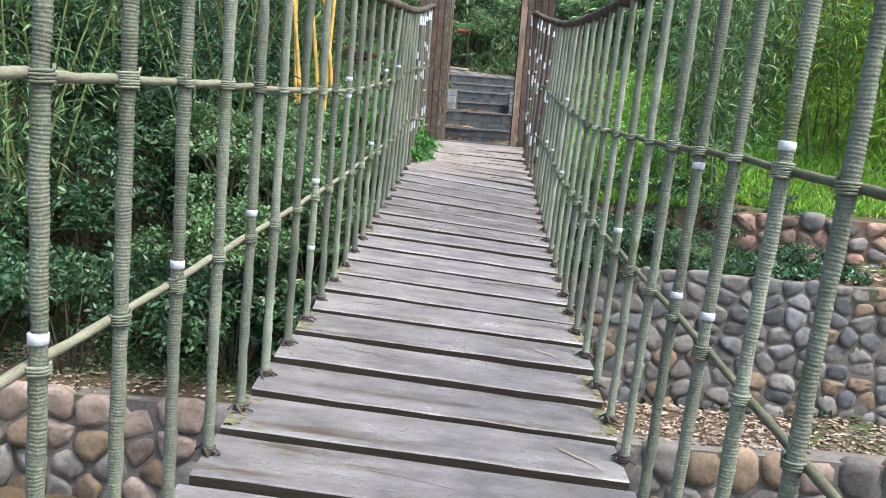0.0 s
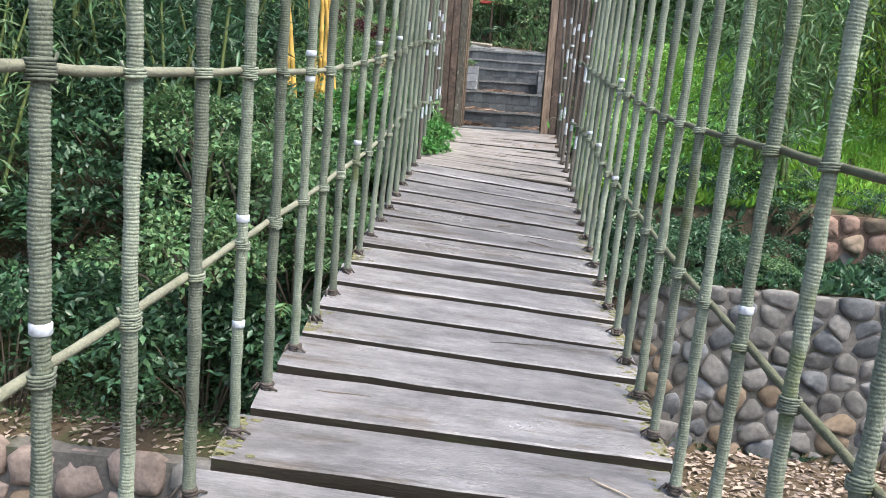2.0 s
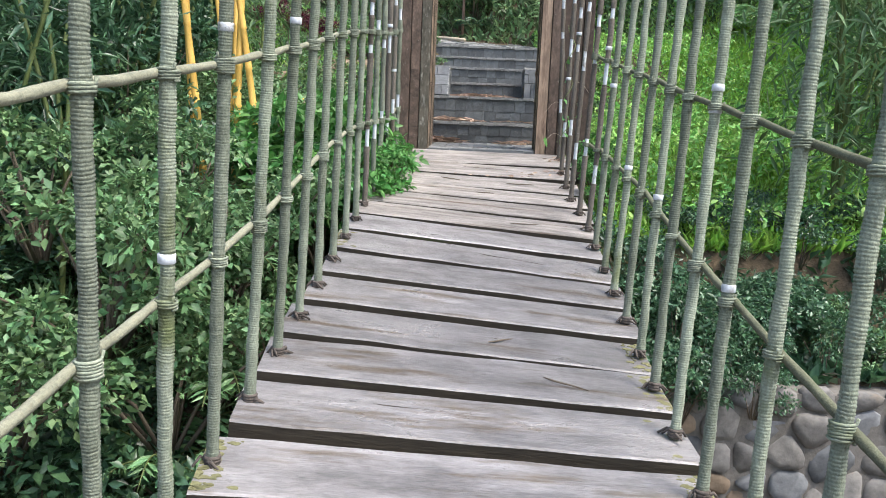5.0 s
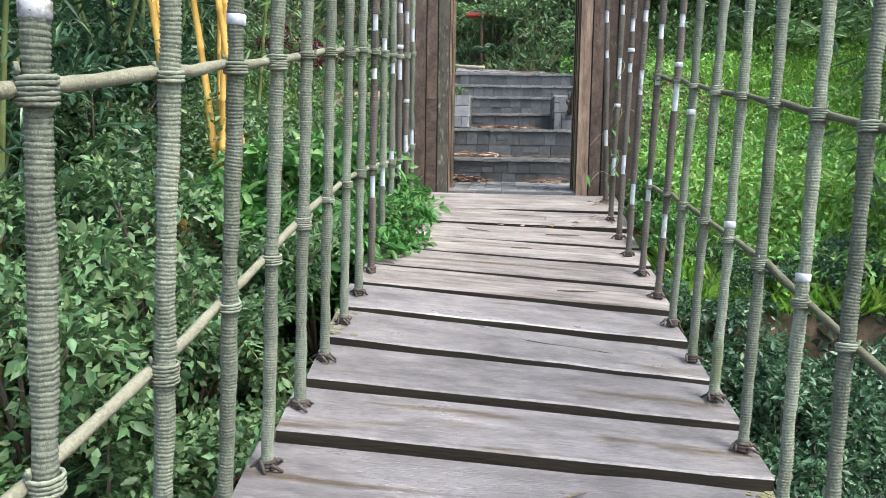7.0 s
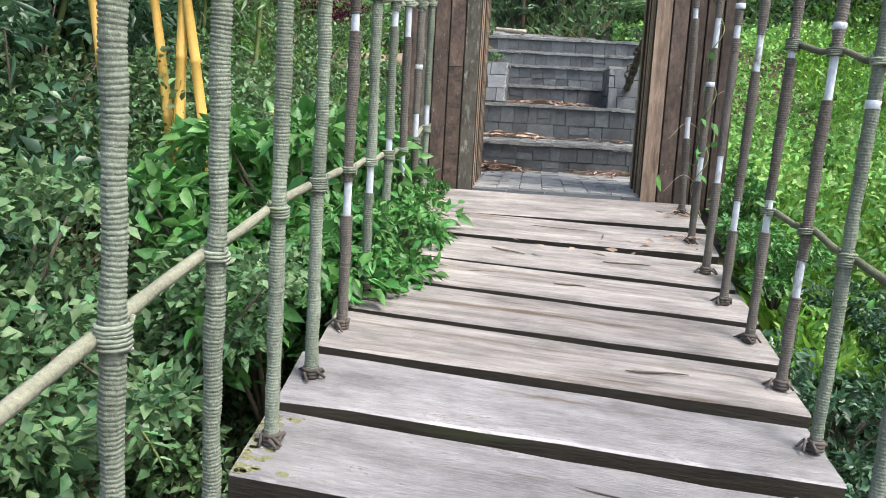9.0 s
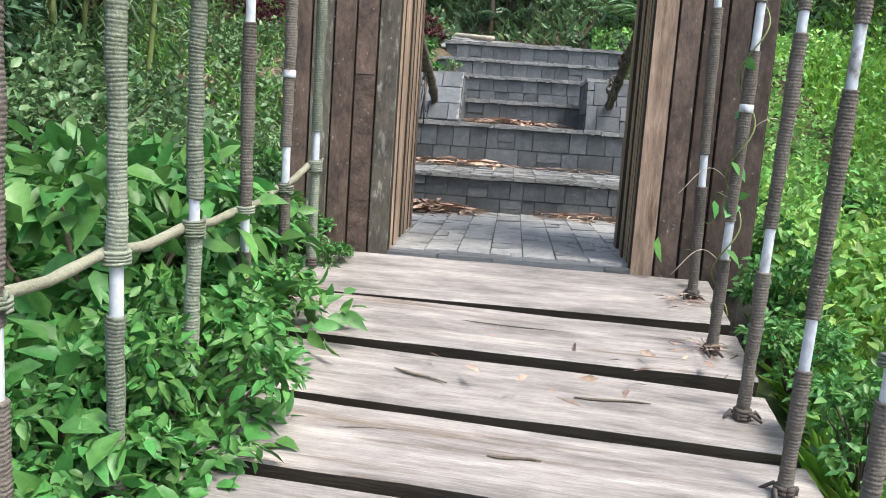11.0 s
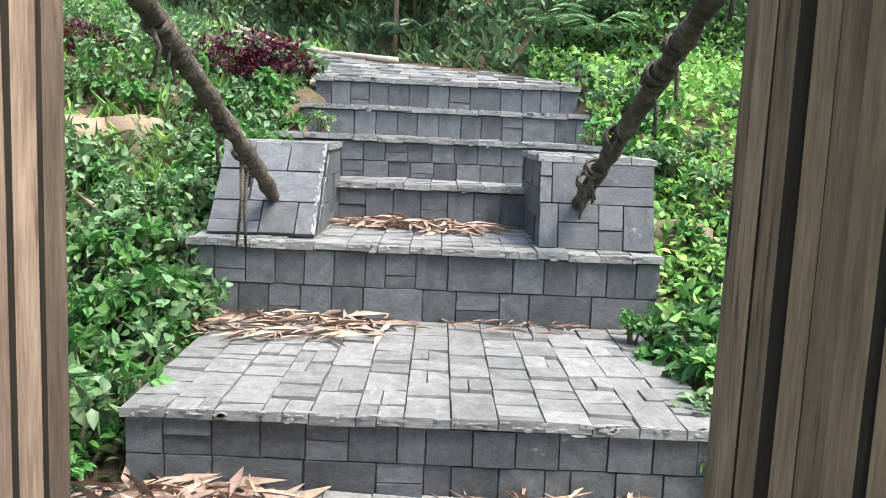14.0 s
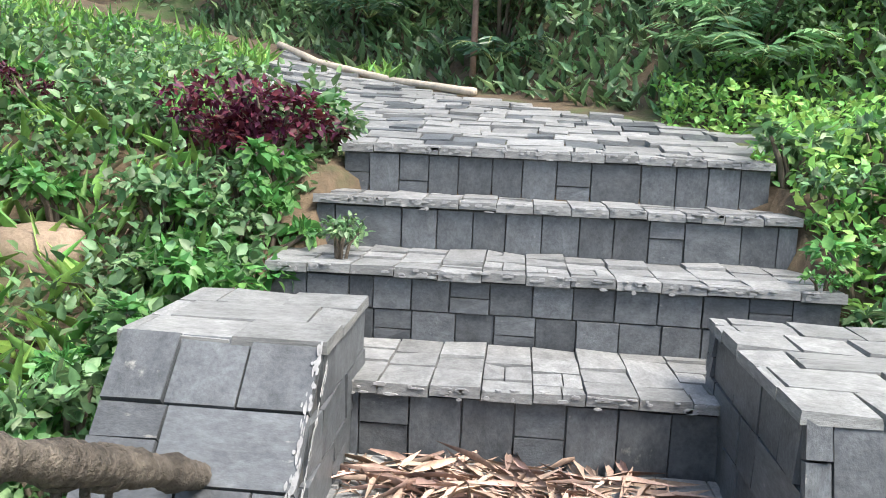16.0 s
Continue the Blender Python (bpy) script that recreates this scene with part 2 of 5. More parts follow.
PETAL = material("flower_white", (0.72, 0.72, 0.70), (0.85, 0.85, 0.83), 20, 0.6, bump=0)


# ---- mesh helpers ----
class Shape:
    """Vertices and faces gathered for one mesh."""

    def __init__(self):
        self.v, self.f = [], []

    def add(self, verts, faces):
        k = len(self.v)
        self.v.extend(tuple(p) for p in verts)
        self.f.extend(tuple(i + k for i in q) for q in faces)
        return self

    def tube(self, pts, radii, sides=8, cap=True):
        pts = [Vector(p) for p in pts]
        if not hasattr(radii, "__len__"):
            radii = [radii] * len(pts)
        rows, side = [], None
        for i, p in enumerate(pts):
            d = (pts[min(i + 1, len(pts) - 1)] - pts[max(i - 1, 0)]).normalized()
            if side is None:
                side = d.orthogonal().normalized()
            else:
                side = (side - d * side.dot(d)).normalized()
            up = d.cross(side)
            rows.append([p + radii[i] * (math.cos(a) * side + math.sin(a) * up) for a in (2 * math.pi * k / sides for k in range(sides))])
        faces = []
        for i in range(len(rows) - 1):
            for k in range(sides):
                a, b = i * sides + k, i * sides + (k + 1) % sides
                faces.append((a, b, b + sides, a + sides))
        if cap:
            faces += [tuple(reversed(range(sides))), tuple(range((len(rows) - 1) * sides, len(rows) * sides))]
        return self.add([p for r in rows for p in r], faces)

    def box(self, lo, hi, bevel=0.0):
        b = bmesh.new()
        bmesh.ops.create_cube(b, size=1)
        for v in b.verts:
            v.co = Vector([lo[k] + (v.co[k] + 0.5) * (hi[k] - lo[k]) for k in range(3)])
        if bevel:
            bmesh.ops.bevel(b, geom=b.edges[:], offset=bevel, segments=1, affect="EDGES")
        b.verts.index_update()
        self.add([v.co[:] for v in b.verts], [[v.index for v in f.verts] for f in b.faces])
        b.free()
        return self

    def mesh(self, name, mat, smooth=False):
        m = bpy.data.meshes.new(name)
        m.from_pydata(self.v, [], self.f)
        m.materials.append(mat)
        if smooth:
            m.shade_smooth()
        m.update()
        return m


def part(name, data, parent=None, label="", m=None):
    """One mesh object, under a thing or part when given."""
    ob = new(name, data)
    if parent:
        ob.parent = parent
    if m is not None:
        ob.matrix_local = m
    return tagged(ob, label)


def thing(name, label, category, at=(0, 0, 0), group="", kind="", data=None):
    ob = new(name, data)
    ob.matrix_world = at if isinstance(at, Matrix) else Matrix.Translation(at)
    return tagged(ob, label, category, group, kind)


def leaf_mesh(name, mat, at, way, size, width=0.45, fold=0.25, broad=False):
    """Many pointed leaves in one mesh: at (N,3) bases, way (N,3) directions, size (N) lengths. broad: a rounder outline with a midrib fold."""
    at, way, size = np.asarray(at, float), np.asarray(way, float), np.asarray(size, float)[:, None]
    n = len(at)
    way = way / np.maximum(np.linalg.norm(way, axis=1, keepdims=True), 1e-6)
    other = rng.normal(size=(n, 3)) * 0.6 + (0, 0, 1.0)
    side = np.cross(way, other)
    side /= np.maximum(np.linalg.norm(side, axis=1, keepdims=True), 1e-6)
    up = np.cross(side, way)
    half = size * width * 0.5
    if broad:
        v = np.stack([at, at + way * size * 0.28 + side * half * 0.9 + up * size * fold * 0.3, at + way * size * 0.28 - side * half * 0.9 + up * size * fold * 0.3,
                      at + way * size * 0.62 + side * half * 0.75 + up * size * fold * 0.1, at + way * size * 0.62 - side * half * 0.75 + up * size * fold * 0.1,
                      at + way * size - up * size * fold * 0.5, at + way * size * 0.4], 1)
        tri = np.array([(0, 1, 6), (0, 6, 2), (1, 3, 6), (6, 4, 2), (3, 5, 6), (6, 5, 4)])
    else:
        v = np.stack([at, at + way * size * 0.42 + side * half + up * size * fold * 0.25, at + way * size - up * size * fold * 0.3,
                      at + way * size * 0.42 - side * half + up * size * fold * 0.25], 1)
        tri = np.array([(0, 1, 2), (0, 2, 3)])
    k = v.shape[1]
    faces = (tri[None] + (np.arange(n) * k)[:, None, None]).reshape(-1, 3)
    m = bpy.data.meshes.new(name)
    m.vertices.add(n * k)
    m.vertices.foreach_set("co", v.reshape(-1))
    m.loops.add(len(faces) * 3)
    m.loops.foreach_set("vertex_index", faces.reshape(-1).astype(np.int32))
    m.polygons.add(len(faces))
    m.polygons.foreach_set("loop_start", np.arange(0, len(faces) * 3, 3, dtype=np.int32))
    m.polygons.foreach_set("use_smooth", np.ones(len(faces), dtype=bool))
    m.materials.append(mat)
    m.update(calc_edges=True)
    return m


def smooth_at(x, table):
    return float(np.interp(x, [a for a, _ in table], [b for _, b in table]))


# ---- the ground: stream bed, banks, lawn, wooded hill ----
def ramp01(a, lo, hi):
    f = min(1.0, max(0.0, (a - lo) / (hi - lo)))
    return f * f * (3 - 2 * f)


def hill_foot(x):
    return 16.4 - 0.9 * max(-6.0, min(3.0, x))


RIGHT = [(-60, 0.3), (-6, 0.2), (-4.6, -0.2), (-3.6, -1.9), (5.2, -1.9), (5.3, -0.95), (6.46, -0.93), (6.58, 0.46), (7.6, 0.52), (7.7, 1.05), (9, 1.42), (10.6, 1.58), (11.7, 1.79), (12.1, 2.0), (12.7, 2.22), (13.2, 2.50), (13.6, 2.72), (16, 3.03), (18.2, 3.34), (40, 4.5)]
LEFT = [(-60, 0.3), (-6, 0.2), (-4.6, -0.2), (-3.6, -1.9), (5.2, -1.9), (5.3, -0.95), (6.2, -0.8), (8.6, 1.2), (10.6, 1.58), (11.7, 1.79), (12.1, 2.0), (12.7, 2.22), (13.2, 2.50), (13.6, 2.72), (16, 3.03), (18.2, 3.34), (40, 4.5)]
STAIRS = [(8.9, 1.15), (9.0, 1.35), (10.67, 1.36), (10.7, 1.5), (11.76, 1.55), (11.8, 1.75), (12.5, 1.8), (12.9, 2.0), (13.2, 2.25), (13.6, 2.45), (13.75, 2.74)]


def on_steps(x, y, m=0.0):
    """Inside the footprint of the landing and the flight, grown by m."""
    for y0, y1, x0, x1 in ((8.9, 10.68, -0.90, 0.90), (10.68, 11.77, -0.66, 0.80), (11.77, 12.7, -0.81, 0.88), (12.7, 13.36, -0.70, 0.84), (13.36, 14.05, -0.65, 0.83)):
        if y0 <= y <= y1 and x0 - m < x < x1 + m:
            return True
    return False


def ground(x, y):
    f = ramp01(x, -0.9, 0.9)
    z = smooth_at(y, LEFT) * (1 - f) + smooth_at(y, RIGHT) * f
    if y > 6.5:
        z += 0.16 * max(0, min(7.0, -x - 1.2)) * ramp01(y, 6.5, 9) + 0.09 * max(0, min(6.0, x - 1.3)) * ramp01(y, 8, 10)
    h = max(0.0, y - hill_foot(x) - 0.2)
    z += 0.62 * min(h, 24) if y > 5 else 0
    z += 0.35 * max(0.0, min(20.0, abs(x) - 9.0))
    z += 0.10 * noise.noise((x * 0.8, y * 0.8, 0)) * ramp01(abs(x), 0.9, 2.0) + 0.03 * noise.noise((x * 3, y * 3, 5))
    if on_steps(x, y):
        z = min(z, smooth_at(y, STAIRS))
    return z


def spread(lo, hi, step, far):
    inner = list(np.arange(lo, hi + 1e-6, step))
    out, d, a = [], step, 0.0
    while a < far:
        d *= 1.35
        a += d
        out.append(a)
    return [lo - a for a in reversed(out)] + inner + [hi + a for a in out]


gx, gy = spread(-7, 7, 0.10, 900), spread(-5, 19, 0.12, 900)
sheet = Shape()
sheet.v = [(x, y, ground(x, y)) for y in gy for x in gx]
nx = len(gx)
sheet.f = [(j * nx + i, j * nx + i + 1, (j + 1) * nx + i + 1, (j + 1) * nx + i) for j in range(len(gy) - 1) for i in range(nx - 1)]
thing("ground", "dark soil of stream bed, banks and wooded hill", "ground", kind="structure", data=sheet.mesh("ground", SOIL, True))

# ---- the hanging bridge ----
KNOTS = [(-13, -4.0), (-4, -0.76), (0, 0.70), (1, 1.06), (2, 1.445), (3, 1.82), (4, 2.175), (5, 2.555), (6, 2.915), (7, 3.27), (8, 3.625), (9, 3.98), (10, 4.36), (11, 4.73), (12, 5.09), (13, 5.46), (14, 5.84), (15, 6.22), (16, 6.57), (17, 6.94), (18, 7.30), (19, 7.66), (20, 8.025), (21, 8.40), (22, 8.785)]
RIGHT_KNOTS = [(-13, -3.95), (-4, -0.70), (0, 0.76), (1, 1.125), (2, 1.51), (3, 1.91), (4, 2.29), (5, 2.635), (6, 3.0), (7, 3.35), (8, 3.73), (9, 4.125), (10, 4.49), (11, 4.85), (12, 5.16), (14, 5.90), (15, 6.26), (16, 6.66), (17, 7.01), (19, 7.69), (20, 8.035), (21, 8.39), (22, 8.79)]
DECK = [(-5.5, 0.42), (-4, 0.37), (-3, 0.35), (-2, 0.36), (-1, 0.40), (0, 0.46), (1, 0.545), (2, 0.64), (3, 0.745), (4, 0.865), (5, 0.99), (6, 1.125), (7, 1.27), (8, 1.41), (8.7, 1.54), (9, 1.60)]
CROSSFALL = [(0, 0.045), (4, 0.05), (6.5, 0.065), (8, 0.03), (8.9, 0.0)]
HALF = 0.69
# where the suspenders stand on the deck, and how far they lean across and along the bridge per metre of height
FOOT = {-1: [(1, 0.70), (3, 0.68), (9, 0.675)], 1: [(1, 0.72), (2.5, 0.69), (4, 0.675), (7, 0.68), (7.7, 0.635), (8.4, 0.622), (9, 0.645)]}
LEAN_X = {-1: [(1, 0.026), (3.2, 0.022), (4.4, 0.06), (5, 0.05), (5.6, 0.035), (7, 0.02), (9, 0.0)], 1: [(-1, 0.065), (0.5, 0.06), (1.2, 0.042), (3, 0.05), (6, 0.052), (7, 0.05), (7.8, 0.03), (8.4, 0.015), (9, -0.06)]}
LEAN_Y = {-1: [(0, -0.06), (8, -0.06), (9, -0.03)], 1: [(-1, 0.0), (2, 0.04), (6, 0.06), (7.5, 0.02), (8.4, -0.04), (9, -0.06)]}


def deck_z(y, side=0):
    return smooth_at(y, DECK) - side * smooth_at(y, CROSSFALL)


def cable_z(y):
    return 2.28 + 0.0102 * (y + 1) ** 2


bridge = thing("suspension_bridge", "narrow rope suspension footbridge with weathered plank deck", "footbridge")


def plank_mesh(k, mat):
    """A sawn board with chamfered, slightly uneven long edges."""
    s = Shape()
    r = random.Random(k)
    n, L, T = 9, 0.725, 0.062
    W = 0.1505
    ring = []
    for i in range(n):
        x = -L + 2 * L * i / (n - 1)
        a, b = (W + r.uniform(-0.004, 0.004) for _ in range(2))
        up = r.uniform(-0.002, 0.002)
        c = 0.006
        ring += [(x, -a, -T), (x, -a - 0.001, -c + up), (x, -a + c, up), (x, b - c, up), (x, b + 0.001, -c + up), (x, b, -T)]
    faces = []
    for i in range(n - 1):
        for q in range(6):
            a, b = i * 6 + q, i * 6 + (q + 1) % 6
            faces.append((a, a + 6, b + 6, b))
    faces += [tuple(range(6)), tuple(reversed(range((n - 1) * 6, n * 6)))]
    s.add(ring, faces)
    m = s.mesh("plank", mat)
    # sides, ends and underside carry the gap shade in their colour
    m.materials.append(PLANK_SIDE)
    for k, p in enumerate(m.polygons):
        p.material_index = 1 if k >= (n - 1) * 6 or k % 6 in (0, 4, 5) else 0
    return m


def knot_pos(i, side):
    return smooth_at(i, RIGHT_KNOTS if side > 0 else KNOTS)


def on_suspender(y, side, h):
    """The point h metres up the suspender whose foot is at y along the deck."""
    return Vector((side * smooth_at(y, FOOT[side]) + h * smooth_at(y, LEAN_X[side]), y + h * smooth_at(y, LEAN_Y[side]), deck_z(y, side) + h))


PLANKS = [plank_mesh(k, PLANK) for k in range(7)]
DRY_PLANKS = [plank_mesh(k + 7, DRY_PLANK) for k in range(4)]
rr = random.Random(3)
for i in range(-13, 23):
    yl, yr = knot_pos(i, -1), knot_pos(i, 1)
    yc = (yl + yr) / 2
    slope = (deck_z(yc + 0.2) - deck_z(yc - 0.2)) / 0.4
    m = (Matrix.Translation((rr.uniform(-0.012, 0.012), yc, deck_z(yc))) @ Matrix.Rotation(math.atan2(yr - yl, 2 * HALF) + rr.uniform(-0.006, 0.006), 4, "Z")
         @ Matrix.Rotation(math.atan2(smooth_at(yc, CROSSFALL), HALF), 4, "Y") @ Matrix.Rotation(math.atan(slope) + rr.uniform(-0.012, 0.012), 4, "X"))
    if i == 22:
        m = m @ Matrix.Diagonal((1, 1.26, 1, 1))
    part("plank", DRY_PLANKS[i % 4] if i > 16 else PLANKS[i % 7], bridge, "pale dry board" if i > 16 else "", m)


def moss_mesh(seed):
    r = random.Random(seed)
    s = Shape()
    for q in range(52):
        cx, cy, L = 0.725 - abs(r.gauss(0, 0.04)), r.uniform(-0.142, 0.142), r.uniform(0.004, 0.02)
        pts = [(min(0.724, cx + L * math.cos(w) * r.uniform(0.6, 1.2)), cy + 0.7 * L * math.sin(w) * r.uniform(0.6, 1.2), 0.0011) for w in np.linspace(0, 5.4, 7)]
        s.add(pts + [(x, y, -0.002) for x, y, _ in pts], [tuple(range(7))] + [(k, k + 7, (k + 1) % 7 + 7, (k + 1) % 7) for k in range(7)])
    return s.mesh("moss", MOSS)


MOSSES = [moss_mesh(k) for k in range(3)]
for i, p in enumerate([o for o in bridge.children if o.name.startswith("plank")]):
    if 13 < i < 26:
        tagged(part("moss", MOSSES[i % 3], p, "yellow-green moss on the board end"), kind="stuff")
    if i % 3 == 1 and 12 < i < 30:
        tagged(part("moss", MOSSES[(i + 1) % 3], p, "yellow-green moss on the board end", Matrix.Rotation(math.pi, 4, "Z")), kind="stuff")

# bearer ropes under the planks, and the side rails
for side in (-1, 1):
    s = Shape().tube([(side * 0.6, y, deck_z(y, side * 0.87) - 0.085) for y in np.arange(-4.5, 9.0, 0.5)], 0.03, 8)
    part("bearer_cable", s.mesh("bearer_cable", DARK_WRAP, True), bridge)


def rope_line(pts, radius, sides=8, lay=0.05, rough=1.0):
    """A twisted rope: a tube whose section has strands that turn along it."""
    s = Shape()
    pts = [Vector(p) for p in pts]
    fine = []
    for a, b in zip(pts, pts[1:]):
        k = max(2, int((b - a).length / lay))
        fine += [a.lerp(b, i / k) for i in range(k)]
    fine.append(pts[-1])
    radii = [radius * (1 + 0.06 * rough * math.sin(i * 2.4) + 0.05 * rough * math.sin(i * 0.37) + 0.09 * rough * noise.noise((i * 0.31, radius * 90, 0))) for i in range(len(fine))]
    return s.tube(fine, radii, sides)


def rail_z(y, side, upper):
    z = deck_z(y, side)
    top = [(-5, 1.22), (0, 1.20), (3, 1.07), (6, 1.05), (9, 0.95)]
    mid = [(-5, 0.68), (0, 0.66), (3, 0.585), (4.6, 0.56), (5.6, 0.575), (6.4, 0.54), (7, 0.49), (8.3, 0.36), (9, 0.34)]
    return z + smooth_at(y, top if upper else mid)


for side in (-1, 1):
    ys = [knot_pos(i, side) for i in range(-13, 23 if side < 0 else 19)]
    for upper in (True, False):
        pts = []
        for k, y in enumerate(ys):
            sag = -0.004 if y < 6.6 else -0.012
            for f in (0, 0.5) if k < len(ys) - 1 else (0,):
                y2 = y + f * (ys[min(k + 1, len(ys) - 1)] - y)
                p = on_suspender(y2, side, rail_z(y2, side, upper) - deck_z(y2, side))
                pts.append((p.x + side * (0.022 + 0.006 * f), p.y, p.z + (2 * f * sag if f else 0.004 * math.sin(k * 1.7 + side))))
        part("upper_rail_rope" if upper else "middle_rail_rope", rope_line(pts, 0.0108).mesh("rail", RAIL if side < 0 else RAIL_DARK, True), bridge,
             "pale fibre rope" if side < 0 else "mossy dark fibre rope")
    pts = [on_suspender(y, side, cable_z(y) - deck_z(y, side)) for y in np.arange(-4.6, 8.9, 0.4)]
    pts += [(side * 0.66, 9.2, 3.33), (side * 0.68, 9.5, 3.335), (side * 0.70, 9.74, 3.25), (side * 0.69, 10.3, 3.0), (side * (0.59 if side < 0 else 0.63), 11.75, 2.36), (side * (0.58 if side < 0 else 0.62), 12.05, 2.22)]
    part("main_cable", rope_line(pts, 0.028, 10, 0.011, 2.0).mesh("main_cable", CABLE, True), bridge, "thick dark rope-wrapped cable")
    # lashings on the cable behind the portal, with loose ends hanging
    for k, f in enumerate((0.08, 0.34, 0.43, 0.69, 0.86, 0.93)):
        c = Vector((side * 0.69, 10.3, 3.0)).lerp(Vector((side * 0.60, 11.8, 2.335)), f)
        d = Vector((side * -0.09, 1.5, -0.665)).normalized()
        s = Shape()
        for q in range(2 + k % 4):
            skew = rr.uniform(-0.02, 0.02)
            s.tube([c + d * (q * 0.013 - 0.02 + skew * math.cos(a)) + rr.uniform(0.030, 0.033) * (math.cos(a) * d.orthogonal().normalized() + math.sin(a) * d.cross(d.orthogonal().normalized())) for a in np.linspace(0, 6.3, 13)], 0.0065, 5)
        for q in range(1 + (k % 3 == 1)):
            a = rr.uniform(-0.05, 0.05)
            drop = rr.uniform(0.06, 0.16) if k != 4 or side > 0 else 0.34
            s.tube([c + d * a + Vector((0, 0, -0.03)), c + d * a + Vector((rr.uniform(-.02, .02), rr.uniform(-.02, .02), -drop * 0.5)), c + d * a + Vector((rr.uniform(-.03, .03), rr.uniform(-.03, .03), -drop))], [0.008, 0.007, 0.005], 5)
        part("cable_lashing", s.mesh("cable_lashing", CABLE, True), bridge, "frayed dark lashing")


def wrap_mesh(k, worn):
    """Cord wound round a core, one metre long along z, in pieces; worn: bare stretches between them."""
    r = random.Random(k)
    z, step = 0.0, 0.0044
    runs = []
    if worn:
        while z < 1:
            a = z + r.uniform(0.10, 0.36)
            runs.append((z, min(1, a)))
            z = a + r.uniform(0.02, 0.085)
    else:
        runs.append((0, 1))
    pieces = []
    for a, b in runs:
        n = max(2, int((b - a) / step))
        pts, radii = [], []
        for i in range(3 * n + 1):
            zz = a + (b - a) * (i // 3 + (0, 0.22, 0.78)[i % 3]) / n
            wob = 0.0012 * math.sin(zz * 17 + k) + 0.0008 * math.sin(zz * 61 + 2 * k)
            pts.append((wob, wob * 0.7, zz))
            radii.append((0.0179 if i % 3 else 0.0161) + 0.0010 * math.sin(zz * 23 + k * 1.3) + 0.0006 * math.sin(zz * 71 + k) + r.uniform(-0.0008, 0.0008))
        pieces.append(Shape().tube(pts, radii, 7))
    return pieces


WRAPS = [[p.mesh("rope_wrap", WRAP, True) for p in wrap_mesh(k, False)] for k in range(3)]
WORN = [[p.mesh("rope_wrap", WRAP if k < 2 else DARK_WRAP, True) for p in wrap_mesh(k + 10, True)] for k in range(4)]
CORE = Shape().tube([(0, 0, z) for z in np.linspace(0, 1, 5)], 0.0122, 10).mesh("core", WHITE, True)
CORE_DARK = Shape().tube([(0, 0, z) for z in np.linspace(0, 1, 5)], 0.0122, 10).mesh("core", DARK_WRAP, True)


def ring_mesh(n, radius, cord, mat, seed):
    """A cord wound n times round the rope, its end tucked up."""
    r = random.Random(seed)
    pts = []
    for q in range(n * 10 + 1):
        w = q / 10 * 2 * math.pi
        pts.append(((radius + r.uniform(-0.001, 0.002)) * math.cos(w), (radius + r.uniform(-0.001, 0.002)) * math.sin(w), (q / 10 - n / 2) * cord * 1.7 + r.uniform(-0.001, 0.001)))
    pts.append((pts[-1][0] * 1.1, pts[-1][1] * 1.1, pts[-1][2] + 0.012))
    return Shape().tube(pts, cord, 5).mesh("lashing", mat, True)


LASH = [ring_mesh(4, 0.0218, 0.0036, WRAP, 1), ring_mesh(6, 0.0222, 0.0036, WRAP, 2), ring_mesh(3, 0.0218, 0.0038, WRAP, 3)]


def base_knot_mesh(seed):
    s = Shape()
    r = random.Random(seed)
    for q in range(3):
        s.tube([(0.022 * math.cos(a), 0.022 * math.sin(a), 0.008 + q * 0.011) for a in np.linspace(0, 6.3, 11)], 0.0075, 5)
    for q in range(5):
        a = r.uniform(0, 6.28)
        L = r.uniform(0.03, 0.065)
        s.tube([(0.015 * math.cos(a), 0.015 * math.sin(a), 0.012), (0.6 * L * math.cos(a), 0.6 * L * math.sin(a), 0.022 + r.uniform(0, 0.012)),
                (L * math.cos(a + 0.5), L * math.sin(a + 0.5), 0.006)], [0.007, 0.0065, 0.0045], 5)
    return s.mesh("base_knot", KNOT, True)


